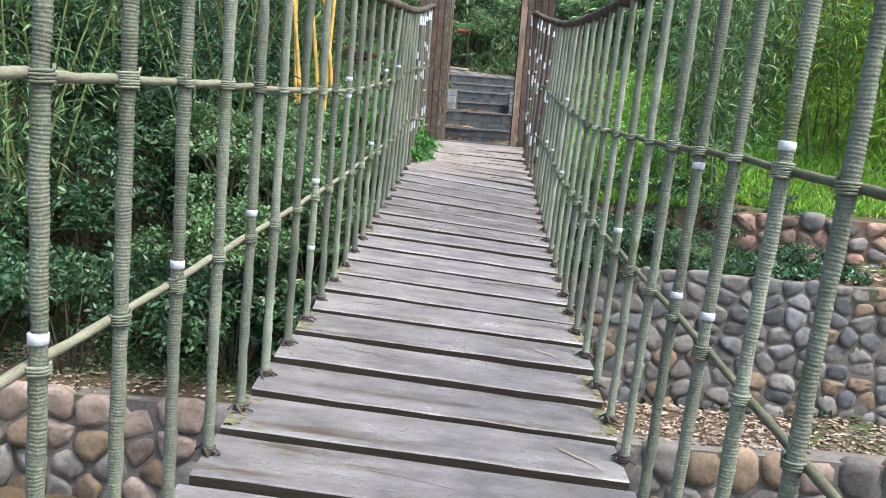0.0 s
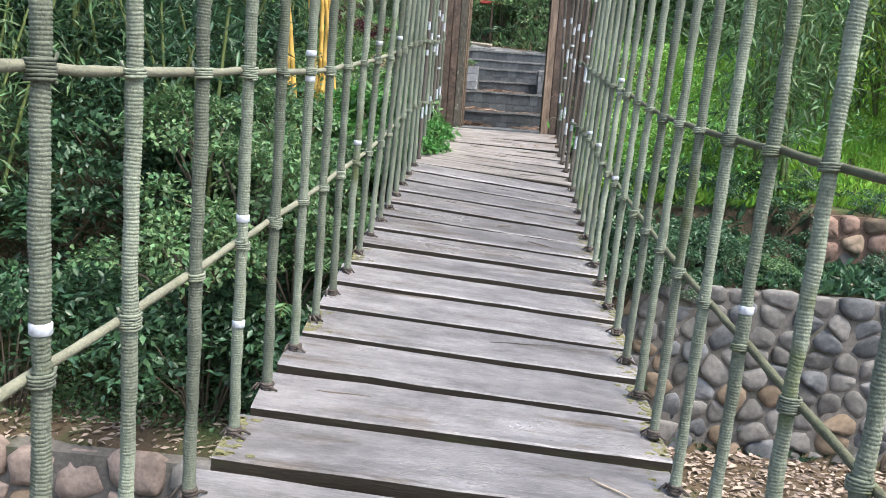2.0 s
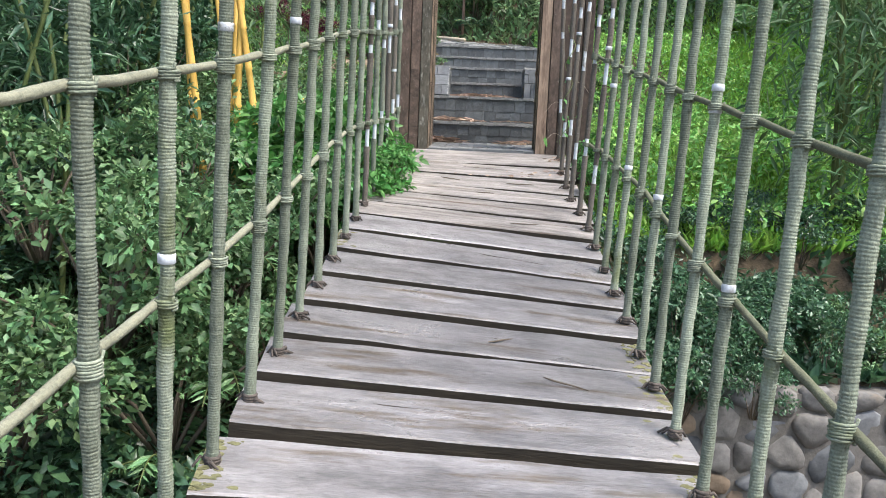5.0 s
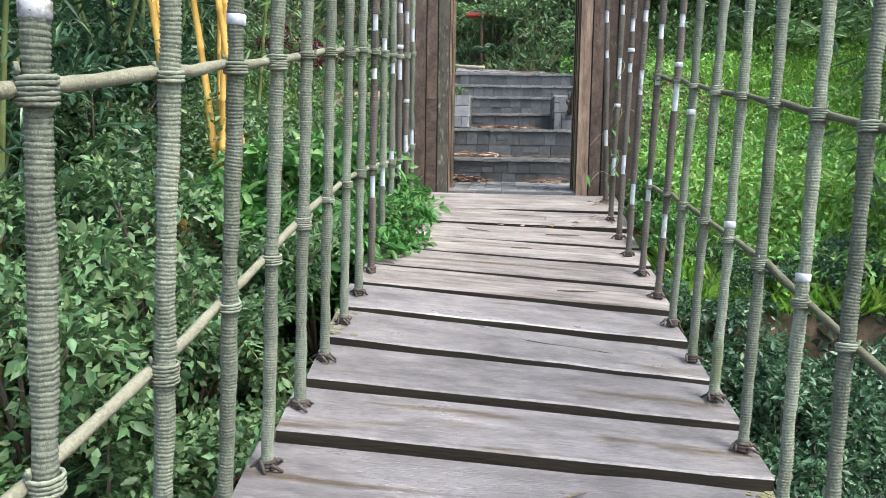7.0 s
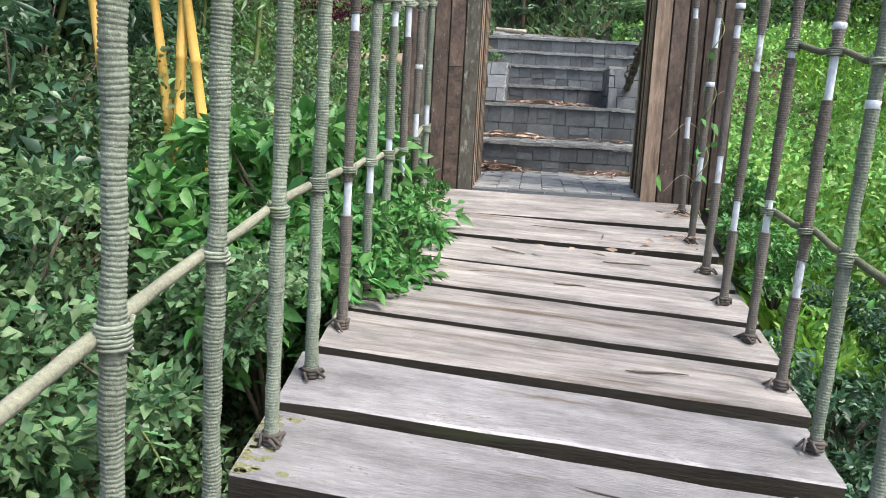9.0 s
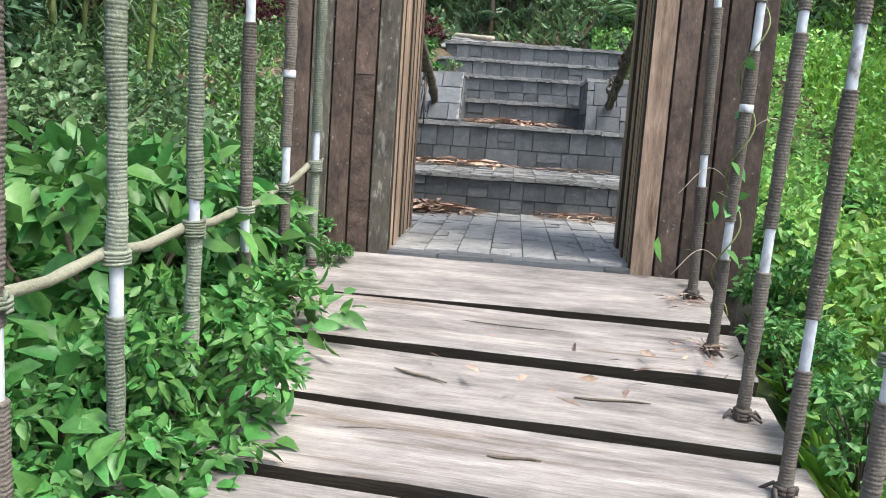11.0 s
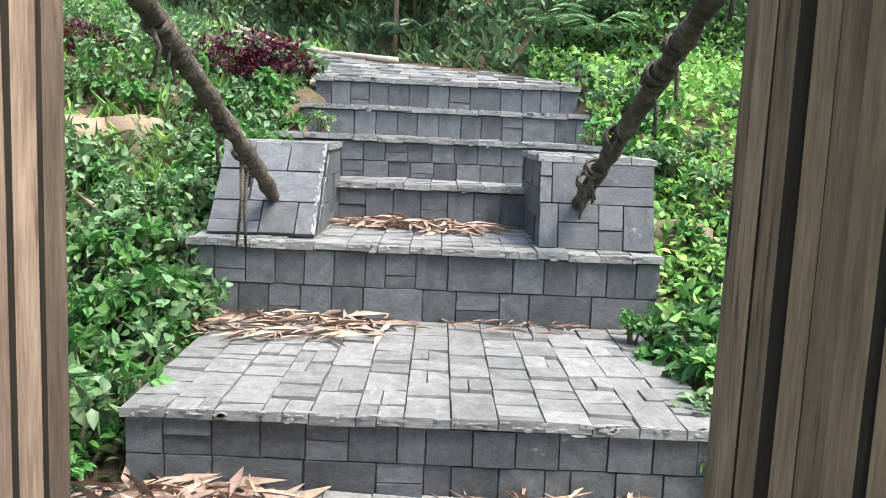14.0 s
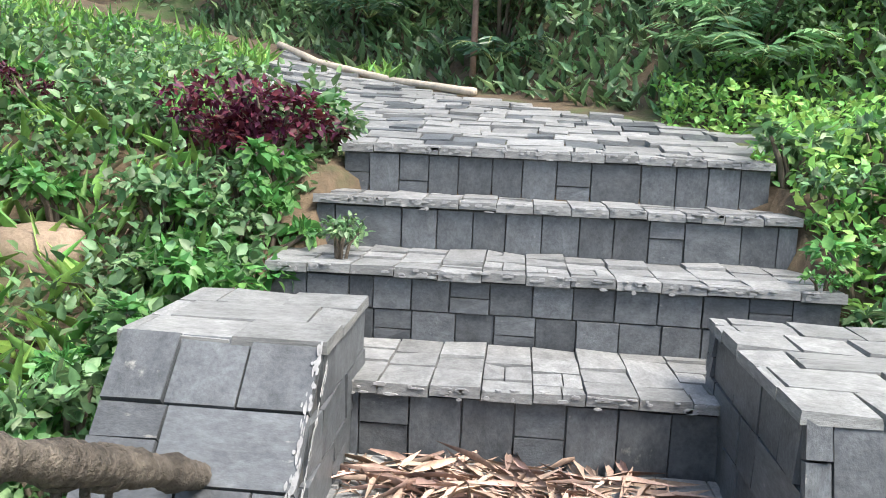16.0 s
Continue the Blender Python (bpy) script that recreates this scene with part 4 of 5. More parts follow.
def stone_wall(label, x0, x1, y, z0, z1, size, joint, bulge, mats, back=0.25, fill=None):
    w = thing("stone_wall", label, "wall", ((x0 + x1) / 2, y, z0), "stream retaining walls", "structure")
    inv = w.matrix_world.inverted()
    part("backing", Shape().box((x0 - (x0 + x1) / 2, -0.55 * bulge, -0.1), (x1 - (x0 + x1) / 2, back, z1 - z0 - 0.05)).mesh("backing", fill or EARTH), w)
    sites, row, z = [], 0, z0 + size * 0.3
    while z < z1 - size * 0.15:
        x = x0 + size * (0.3 + 0.6 * (row % 2))
        while x < x1:
            sites.append((x + rs.uniform(-0.2, 0.2) * size, z + rs.uniform(-0.26, 0.26) * size))
            x += size * rs.uniform(0.8, 1.65)
        z += size * 0.82
        row += 1
    sites.sort(key=lambda p: abs(p[0]))
    for k, site in enumerate(sites[:300]):
        poly = cell_polygon(site, sites, (x0, x1, z0 - 0.05, z1 + rs.uniform(-0.05, 0.03)))
        if len(poly) > 2:
            cx, cz = sum(p[0] for p in poly) / len(poly), sum(p[1] for p in poly) / len(poly)
            stone = fitted_stone(poly, cx, cz, joint, bulge * rs.uniform(0.75, 1.2), rs.choice(mats), rs)
            part("stone", stone, w, m=inv @ Matrix.Translation((cx, y + rs.uniform(-0.012, 0.012), cz)))
    return w


stone_wall("mortared retaining wall of fitted grey stones", 0.75, 5.6, 6.44, -0.98, 0.5, 0.205, 0.008, 0.05, [STONE, STONE, STONE, COOL_STONE, COOL_STONE, WARM_STONE])
stone_wall("low rough wall of reddish field stones", 3.0, 7.4, 7.66, 0.42, 1.1, 0.20, 0.014, 0.085, [RED_STONE, RED_STONE, WARM_STONE, STONE], fill=RED_EARTH)
stone_wall("stream-edge wall of large rounded stones", -5.5, 6.0, 5.22, -1.95, -0.9, 0.30, 0.014, 0.105, [STONE, STONE, PINK_STONE, PINK_STONE, WARM_STONE])


# ---- leaf litter ----
def litter(name, label, n, where, long=(0.04, 0.12), width=0.35, lift=0.01, mat=LITTER):
    pts, ways, sizes = [], [], []
    while len(pts) < n:
        x, y, z = where()
        a = rs.uniform(0, 6.28)
        pts.append((x, y, z + rs.uniform(0.002, lift)))
        ways.append((math.cos(a), math.sin(a), rs.uniform(-0.06, 0.10)))
        sizes.append(rs.uniform(*long))
    return thing(name, label, "leaf litter", kind="stuff", data=leaf_mesh(name, mat, pts, ways, sizes, width, 0.16))


def ledge():
    x, y = rs.uniform(0.6, 6.5), rs.uniform(5.3, 6.4)
    return x, y, ground(x, y)


def ledge_left():
    x, y = rs.uniform(-5, 0.2), rs.uniform(5.3, 6.2)
    return x, y, ground(x, y)


def upper_ledge():
    x, y = rs.uniform(1.4, 6.5), rs.uniform(6.6, 7.6)
    return x, y, ground(x, y)


litter("leaf_litter", "pale dry leaves strewn along the stream ledge", 3600, ledge, (0.04, 0.11), 0.34, 0.03, PALE_LITTER)
litter("leaf_litter", "dry leaves at the foot of the shrub bank", 1500, ledge_left, (0.04, 0.11), 0.34, 0.03, PALE_LITTER)
litter("leaf_litter", "dry leaves on top of the stone wall", 1100, upper_ledge, (0.04, 0.11), 0.34, 0.03, PALE_LITTER)


def heap(cx, cy, cz, rx, ry, h):
    def at():
        a, r = rs.uniform(0, 6.28), math.sqrt(rs.random())
        return cx + rx * r * math.cos(a), cy + ry * r * math.sin(a), cz + h * (1 - r * r) * rs.random()
    return at


for label, n, spot, long, wide in (
        ("heap of dry bamboo sheaths on the paved step", 340, heap(-0.03, 12.34, 2.103, 0.36, 0.13, 0.03), (0.05, 0.22), 0.10),
        ("dry sheaths and leaves swept against the step", 190, heap(-0.45, 11.55, 1.82, 0.40, 0.16, 0.03), (0.05, 0.19), 0.14),
        ("dry twigs and leaves along the step foot", 60, heap(0.30, 11.66, 1.82, 0.5, 0.07, 0.01), (0.04, 0.14), 0.09),
        ("brown dry sheaths in the corner of the landing", 260, heap(-0.50, 10.49, 1.612, 0.30, 0.14, 0.05), (0.06, 0.2), 0.15),
        ("dry straw along the foot of the step", 90, heap(0.50, 10.56, 1.612, 0.35, 0.08, 0.03), (0.06, 0.2), 0.08),
        ("torn brown fibres by the foot of the suspender", 40, heap(0.6, 8.72, deck_z(8.72) + 0.004, 0.09, 0.08, 0.012), (0.02, 0.06), 0.12),
        ("torn brown fibres by the foot of the suspender", 34, heap(0.58, 8.36, deck_z(8.36) + 0.002, 0.09, 0.07, 0.012), (0.02, 0.06), 0.12),
        ("brown sheath bits at the deck edge", 30, heap(-0.6, 8.45, deck_z(8.45) + 0.006, 0.1, 0.12, 0.012), (0.03, 0.08), 0.2),
        ("few dry leaves on the bridge end", 26, heap(0.2, 8.2, deck_z(8.2) + 0.01, 0.5, 0.5, 0.01), (0.03, 0.09), 0.3)):
    litter("leaf_litter", label, n, spot, long, wide, 0.02)


# ---- plants ----
def blobs(seed, n, spread_xy, height, size):
    r = random.Random(seed)
    return [(r.uniform(-1, 1) * spread_xy, r.uniform(-1, 1) * spread_xy, height * r.uniform(0.25, 1.0), size * r.uniform(0.6, 1.2)) for _ in range(n)]


def shrub(seed, mat, leaves, radius, height, leaf, width=0.5, broad=False, droop=0.2, clumps=11):
    """Stems and an uneven crown of leaf clumps: two meshes."""
    r = np.random.default_rng(seed)
    bs = blobs(seed, clumps, radius * 0.75, height, radius * 0.42)
    pts, ways = [], []
    per = leaves // clumps
    for x, y, z, s in bs:
        d = r.normal(size=(per, 3))
        d /= np.linalg.norm(d, axis=1, keepdims=True)
        d[:, 2] = np.abs(d[:, 2]) * 0.9 - 0.25
        pts.append(np.array((x, y, z)) + d * s * r.uniform(0.35, 1.05, (per, 1)))
        ways.append(d * 0.8 + r.normal(size=(per, 3)) * 0.55 + (0, 0, -droop))
    pts, ways = np.concatenate(pts), np.concatenate(ways)
    pts[:, 2] = np.maximum(pts[:, 2], 0.02)
    lm = leaf_mesh("foliage", mat, pts, ways, r.uniform(0.65, 1.25, len(pts)) * leaf, width, 0.3, broad)
    s = Shape()
    for x, y, z, q in bs:
        s.tube([(x * 0.12, y * 0.12, -0.12), (x * 0.5, y * 0.5, z * 0.5), (x, y, z)], [0.012, 0.009, 0.004], 5)
    return lm, s.mesh("stem", BARK, True)


def plant(name, label, meshes, category="shrub", group=""):
    """Returns a function that sets one such plant on the ground; all share the two meshes."""
    def put(x, y, scale=1.0, turn=None, lift=0.0, z=None):
        r = rs.uniform(0, 6.28) if turn is None else turn
        m = Matrix.Translation((x, y, (ground(x, y) if z is None else z) + lift)) @ Matrix.Rotation(r, 4, "Z")
        em = thing(name, label, category, m, group)
        em.scale = (scale, scale, scale * rs.uniform(0.85, 1.15))
        part("foliage", meshes[0], em)
        part("stem", meshes[1], em)
        return em
    return put


DARKS = [shrub(k, LEAF_DARK, 1550, 0.75, 0.9, 0.08) for k in range(4)]
MIDS = [shrub(k + 10, LEAF_MID, 2200, 0.6, 0.65, 0.053, 0.55) for k in range(3)]
BRIGHT = [shrub(k + 20, LEAF_BRIGHT, 1100, 0.42, 0.5, 0.082, 0.5, True, 0.3, 12) for k in range(3)]
REDS = [shrub(k + 30, RED_LEAF, 950, 0.30, 0.27, 0.046, 0.5, False, 0.1, 13) for k in range(2)]
dark_put = [plant("bank_shrub", "dense dark green shrub on the bank", m, "shrub", "shrubs on the banks") for m in DARKS]
LUSHES = [shrub(k + 50, LUSH, 1700, 0.6, 0.6, 0.055, 0.55) for k in range(2)]
lush_put = [plant("leafy_shrub", "low bright green shrub on the lawn edge", m, "shrub", "bright low shrubs") for m in LUSHES]
mid_put = [plant("leafy_shrub", "low leafy green shrub beside the steps", m, "shrub", "low green shrubs") for m in MIDS]
bright_put = [plant("broadleaf_plant", "bright green broad-leaved plant growing over the deck edge", m, "plant", "bright broad-leaved plants") for m in BRIGHT]
red_put = [plant("purple_shrub", "dark purple-red leaved ornamental shrub", m, "shrub", "purple shrubs") for m in REDS]

# the dark bank to the left of the bridge
y = 5.9
while y < 13:
    x = -1.45 - 0.25 * rs.random() - (0.75 if y > 8.3 else 0)
    while x > -7.5:
        if not (y > 10.8 and x > -3.2):
            rs.choice(dark_put + (mid_put if x > -2.5 else []) if y < 9.3 or x < -3.5 else mid_put + dark_put[:1])(x + rs.uniform(-.2, .2), y + rs.uniform(-.25, .25), rs.uniform(0.8, 1.25))
        x -= rs.uniform(0.6, 0.95)
    y += 0.62
# plants right beside the deck and the portal, left
for x, y, s in ((-1.08, 6.4, .8), (-1.1, 6.9, .9), (-1.12, 7.4, 1.0)):
    rs.choice(mid_put)(x, y, s, z=deck_z(y) - 0.85)
for x, y, z, s in ((-1.0, 7.3, 0.95, 1.0), (-0.95, 7.75, 1.05, 1.05), (-0.86, 8.15, 1.12, 1.0), (-1.15, 8.2, 1.2, 1.2), (-0.98, 8.6, 1.25, 0.95), (-1.35, 7.8, 1.0, 1.3), (-0.8, 7.55, 1.0, 0.8), (-1.0, 8.95, 1.45, 0.6), (-1.5, 8.7, 1.3, 1.2)):
    rs.choice(bright_put)(x, y, s, z=z)
for x, y, s in ((-0.66, 7.62, 0.55), (-0.72, 7.95, 0.5), (-0.74, 8.3, 0.4), (-0.78, 7.3, 0.5)):
    rs.choice(bright_put)(x, y, s, z=deck_z(y, -1) - 0.07)
# right of the deck's end and along the steps
for k in range(5):
    x, y = rs.uniform(1.1, 2.4), rs.uniform(11.0, 13.8)
    rs.choice(lush_put)(x + 0.2, y, rs.uniform(0.22, 0.36), lift=-0.1)
for k in range(24):
    x, y = rs.uniform(-2.6, -1.1), rs.uniform(9.9, 13.4)
    if y < 12.3 or x < -1.9:
        rs.choice(mid_put)(x - 0.1, y, rs.uniform(0.35, 0.5), lift=-0.15)
for k in range(9):
    x, y = rs.uniform(1.3, 4.5), rs.uniform(11.5, 14.6)
    rs.choice(lush_put)(x, y, rs.uniform(0.3, 0.45), lift=-0.12)
for x, y, s in ((0.98, 10.9, .45), (1.02, 11.7, .4), (-0.98, 10.6, .5), (-1.0, 11.6, .5), (1.12, 12.5, .32), (1.15, 13.1, .38), (-1.0, 12.5, .5), (-.95, 13.0, .45)):
    rs.choice(bright_put)(x, y, s, lift=-0.1)
for x, y, s in ((-0.93, 13.62, .9), (-1.15, 13.66, .8), (-1.98, 13.75, .55), (-2.25, 13.5, .95), (-2.55, 13.65, .9), (-2.9, 13.6, 0.9)):
    rs.choice(red_put)(x, y, s, lift=0.0)
# shrubs on the stream edge under the right railing
for k in range(8):
    rs.choice(dark_put + mid_put)(rs.uniform(0.95, 2.4), rs.uniform(6.75, 7.6), rs.uniform(0.35, 0.55), lift=-0.05)
for x, y, z, s in ((0.95, 6.35, 0.3, .5), (1.2, 6.75, 0.45, .45), (0.95, 7.05, 0.5, .55), (1.5, 6.5, 0.42, .35), (1.0, 7.5, 0.75, .5), (0.85, 6.0, -0.7, .6), (1.3, 7.3, 0.5, .5), (0.8, 6.38, 0.28, .35), (1.15, 6.36, 0.3, .33), (1.55, 6.38, 0.34, .28), (0.8, 6.75, 0.4, .4)):
    rs.choice(dark_put)(x, y, s, z=z)
for x, y, z, s in ((-1.5, 5.9, -0.1, 1.1), (-2.0, 6.3, 0.3, 1.2), (-1.45, 6.6, 0.4, 1.0), (-2.3, 5.8, -0.2, 1.2), (-1.8, 7.0, 0.8, 1.0), (-1.3, 7.0, 0.6, 0.8), (-2.6, 6.8, 0.7, 1.2)):
    rs.choice(mid_put)(x, y, s, z=z + 0.35)
for k in range(18):
    x, y = rs.uniform(1.15, 3.6), rs.uniform(6.9, 7.75)
    rs.choice(dark_put + dark_put + mid_put)(x, y, rs.uniform(0.3, 0.48), lift=-0.06)
for k in range(16):
    rs.choice(dark_put)(rs.uniform(1.3, 3.0), rs.uniform(7.7, 8.45), rs.uniform(0.26, 0.4), lift=-0.05)
# the wooded hill behind
y = 15.2
while y < 30:
    x = -11.0
    while x < 12:
        if y > hill_foot(x) + 0.5 and not on_path(x, y):
            near = y < hill_foot(x) + 3
            rs.choice(dark_put[:2] + mid_put if near else dark_put + mid_put)(x + rs.uniform(-.3, .3), y + rs.uniform(-.3, .3), rs.uniform(0.8, 1.3) * (1 + 0.06 * (y - 15)))
        x += rs.uniform(0.9, 1.3) * (1 + 0.05 * (y - 15))
    y += 1.0 + 0.05 * (y - 15)


# ferns and fan palms on the hill
def frond_mesh(seed, fan=False):
    r = random.Random(seed)
    pts, ways, sizes = [], [], []
    s = Shape()
    for k in range(9):
        a = k / 9 * 6.28 + r.uniform(-.3, .3)
        L = r.uniform(0.55, 0.9)
        up = r.uniform(0.5, 0.9)
        stem = []
        for i in range(14):
            f = i / 13
            p = Vector((math.cos(a) * L * f, math.sin(a) * L * f, up * L * (f - 0.85 * f * f) * 1.6))
            stem.append(p)
            if i > 2:
                for q in (-1, 1):
                    b = a + q * (0.25 + 1.0 * (1 - 0.4 * f))
                    pts.append(p)
                    ways.append((math.cos(b), math.sin(b), -0.25))
                    sizes.append(0.30 * math.sin(math.pi * min(1, 0.18 + f * 0.8)) * L)
        s.tube(stem, [0.006] * 13 + [0.002], 4)
    return leaf_mesh("frond", FERN_LEAF if not fan else LEAF_DARK, pts, ways, sizes, 0.22, 0.2), s.mesh("stalk", GREEN_CULM, True)


FERNS = [frond_mesh(1), frond_mesh(2, True)]
fern_put = [plant("fern", "arching green fern on the wooded slope", m, "fern", "ferns on the slope") for m in FERNS]
for k in range(70):
    x = rs.uniform(-1.5, 7.5)
    y = hill_foot(x) + rs.uniform(0.2, 3.5)
    if not on_path(x, y):
        rs.choice(fern_put)(x, y, rs.uniform(0.55, 0.95), lift=rs.uniform(0.1, 0.5))
for k in range(34):
    x = rs.uniform(2.2, 7.0)
    fern_put[0](x, hill_foot(x) + rs.uniform(0.1, 2.6), rs.uniform(0.7, 1.1), lift=rs.uniform(0.25, 0.9))
for x, y, z in ((-1.35, 6.3, 0.35), (-1.5, 5.9, 0.0), (-1.6, 7.0, 0.8)):
    fern_put[0](x, y, 0.7, z=z)


# grass: lawn and low cover as uncountable stuff
def field(name, label, n, box, mat, size, lean, width, ok=lambda x, y: True, category="grass", rise=0.0):
    """Leaves sown over a box of the ground; those of low plants are round, those of grass narrow."""
    pts, ways, sizes = [], [], []
    while len(pts) < n:
        x, y = rs.uniform(box[0], box[1]), rs.uniform(box[2], box[3])
        if ok(x, y):
            pts.append((x, y, ground(x, y) - 0.01 + rise * rs.random() ** 1.5 * (0.45 + 0.55 * (0.5 + noise.noise((x * 2.2, y * 2.2, 3))))))
            ways.append((rs.gauss(0, lean), rs.gauss(0, lean), 1))
            sizes.append(rs.uniform(*size))
    return thing(name, label, category, kind="stuff", data=leaf_mesh(name, mat, pts, ways, sizes, width, 0.4, rise > 0.25 and rise < 1 and width > 0.4))


field("lawn_grass", "bright fresh green grass on the sloping lawn", 56000, (1.05, 9.5, 7.85, 14.5), GRASS, (0.07, 0.2), 0.5, 0.12, lambda x, y: (x > 1.15 or y < 8.8) and (y < 9.9 or x > 2.3) and x + 1.2 * noise.noise((x, y, 9)) < 8.6)
field("bank_grass", "rough green grass beside the steps", 11000, (-6, -1.0, 9, 17.5), LUSH, (0.08, 0.26), 0.6, 0.10, lambda x, y: not on_path(x, y))
field("bank_weeds", "low green weeds on the stream bank", 12000, (-6, -0.9, 5.6, 9), LEAF_MID, (0.035, 0.085), 0.9, 0.45)
field("bank_weeds", "low dark weeds on the stone ledge", 5200, (0.75, 4.2, 6.4, 7.7), LEAF_DARK, (0.05, 0.16), 0.9, 0.45)
field("hill_cover", "mixed undergrowth covering the wooded slope", 26000, (-7, 8, 14, 23), HILL_LEAF, (0.06, 0.13), 1.2, 0.4, lambda x, y: hill_foot(x) + 0.25 < y < hill_foot(x) + 5 and not on_path(x, y), "plants", 1.3)
field("hill_weeds", "low dark plants under the trees", 20000, (-7, 8, 14, 20), HILL_LEAF, (0.08, 0.25), 0.8, 0.3, lambda x, y: y > hill_foot(x) + 0.1 and not on_path(x, y))


def beside(x, y):
    if ((x + 1.65) / 0.34) ** 2 + ((y - 13.0) / 0.2) ** 2 < 1 + 0.5 * noise.noise((x * 6, y * 6, 1)):
        return False
    if (x + 1.1) ** 2 + (y - 13.55) ** 2 < 0.05 or (x + 2.2) ** 2 + (y - 13.45) ** 2 < 0.06:
        return False
    return not on_steps(x, y, 0.07) and not on_path(x, y) and (y > 9.7 or abs(x) > 0.9)


field("tall_grass", "long bright grass beside the bridge end", 16000, (0.92, 2.6, 7.7, 11.0), GRASS, (0.10, 0.24), 0.6, 0.09, beside)
field("ground_cover", "lush low green plants covering the slope", 40000, (0.75, 4.6, 9.5, 16.0), LUSH, (0.03, 0.065), 1.2, 0.6, beside, "plants", 0.28)
field("ground_cover", "bright leafy weeds on the lawn edge by the bridge", 15000, (0.85, 3.0, 7.7, 11.0), LUSH, (0.035, 0.075), 1.3, 0.5, beside, "plants", 0.42)
field("ground_cover", "tangled grey-green undergrowth on the bank", 27000, (-3.6, -0.95, 5.7, 9.2), LEAF_MID, (0.03, 0.066), 1.3, 0.55, lambda x, y: True, "plants", 0.95)
field("ground_cover", "low leafy green plants covering the bank", 26000, (-3.6, -0.70, 9.0, 15.5), LEAF_MID, (0.03, 0.062), 1.2, 0.65, lambda x, y: beside(x, y) and noise.noise((x * 1.5, y * 1.5, 2)) > -0.42, "plants", 0.32)

WEEDS = [shrub(k + 70, LEAF_BRIGHT if k % 2 else LEAF_MID, 170, 0.15, 0.19, 0.040, 0.62, True, 0.25, 5) for k in range(4)]
weed_put = [plant("weed", "small leafy green weed at the edge of the steps", m, "weed", "weeds beside the steps") for m in WEEDS]
count = 0
while count < 190:
    x, y = rs.choice((-1, 1)) * (0.62 + abs(rs.gauss(0, 0.42))), rs.uniform(9.8, 14.0)
    if not on_steps(x, y, 0.10) and beside(x, y):
        rs.choice(weed_put)(x, y, rs.uniform(0.7, 1.35), lift=-0.02)
        count += 1
for x, y in ((0.88, 11.62), (0.78, 11.55), (0.95, 11.7), (-0.78, 11.6), (-0.6, 13.25), (-0.55, 13.05), (0.84, 13.0), (0.8, 12.2)):
    rs.choice(weed_put)(x, y, rs.uniform(0.35, 0.6), z=smooth_at(y, [(10.68, 1.82), (11.75, 1.82), (11.8, 2.11), (12.8, 2.11), (12.96, 2.49), (13.37, 2.49), (13.4, 2.65)]))
field("dry_stalks", "dry brown stalks among the plants on the bank", 320, (-3.4, -1.0, 9.8, 15.5), LITTER, (0.08, 0.22), 1.2, 0.025, beside, "plants", 0.2)


# bamboo
def bamboo(x, y, n, mat, leafmat, height, radius, label, lean=0.12, leaves=1500, leaf_from=0.45, leaf=0.17, spread_r=0.3, seed=1):
    r = random.Random(seed)
    t = thing("bamboo_clump", label, "bamboo", (x, y, ground(x, y) - 0.05), "bamboo clumps")
    pts, ways = [], []
    for k in range(n):
        a = r.uniform(0, 6.28)
        bx, by = spread_r * math.sqrt(r.random()) * math.cos(a), spread_r * math.sqrt(r.random()) * math.sin(a)
        lx, ly = r.gauss(0, lean), r.gauss(0, lean)
        h = height * r.uniform(0.75, 1.1)
        line, radii = [], []
        joints = int(h / 0.3)
        for i in range(joints + 1):
            f = i / joints
            c = Vector((bx + lx * h * f + lx * h * f * f * 0.8, by + ly * h * f + ly * h * f * f * 0.8, h * f * (1 - 0.15 * f * (abs(lx) + abs(ly)))))
            q = radius * (1 - 0.75 * f)
            line += [c - Vector((0, 0, 0.012)), c, c + Vector((0, 0, 0.012))]
            radii += [q, q * 1.18, q]
            if f > leaf_from:
                for _ in range(max(1, leaves // (n * joints))):
                    pts.append(c + Vector([r.gauss(0, 0.22 + 0.2 * f) for _ in range(3)]))
                    ways.append((r.gauss(0, .7) + lx, r.gauss(0, .7) + ly, -0.5 + r.gauss(0, .3)))
        part("culm", Shape().tube(line, radii, 8).mesh("culm", mat, True), t)
    part("foliage", leaf_mesh("foliage", leafmat, pts, ways, [leaf * r.uniform(0.6, 1.3) for _ in pts], 0.16, 0.2), t)
    return t


bamboo(2.75, 8.15, 7, GREEN_CULM, LEAF_MID, 3.2, 0.02, "leafy bamboo clump overhanging the stone bank", 0.08, 2700, 0.18, seed=77, spread_r=0.28)
bamboo(-2.0, 8.6, 6, CULM, BAMBOO_LEAF, 4.6, 0.032, "clump of golden yellow bamboo stems", 0.06, 900, 0.5, seed=3, spread_r=0.32)
for k, (x, y) in enumerate(((-3.0, 7.4), (-4.2, 8.4), (-3.2, 9.8), (-5.0, 7.0), (-4.8, 10.8), (-2.9, 11.6))):
    bamboo(x, y, 8, GREEN_CULM, LEAF_MID if k % 2 else LEAF_DARK, 5.0, 0.022, "leafy green bamboo clump on the bank", 0.11, 3000, 0.12, seed=20 + k, spread_r=0.45)
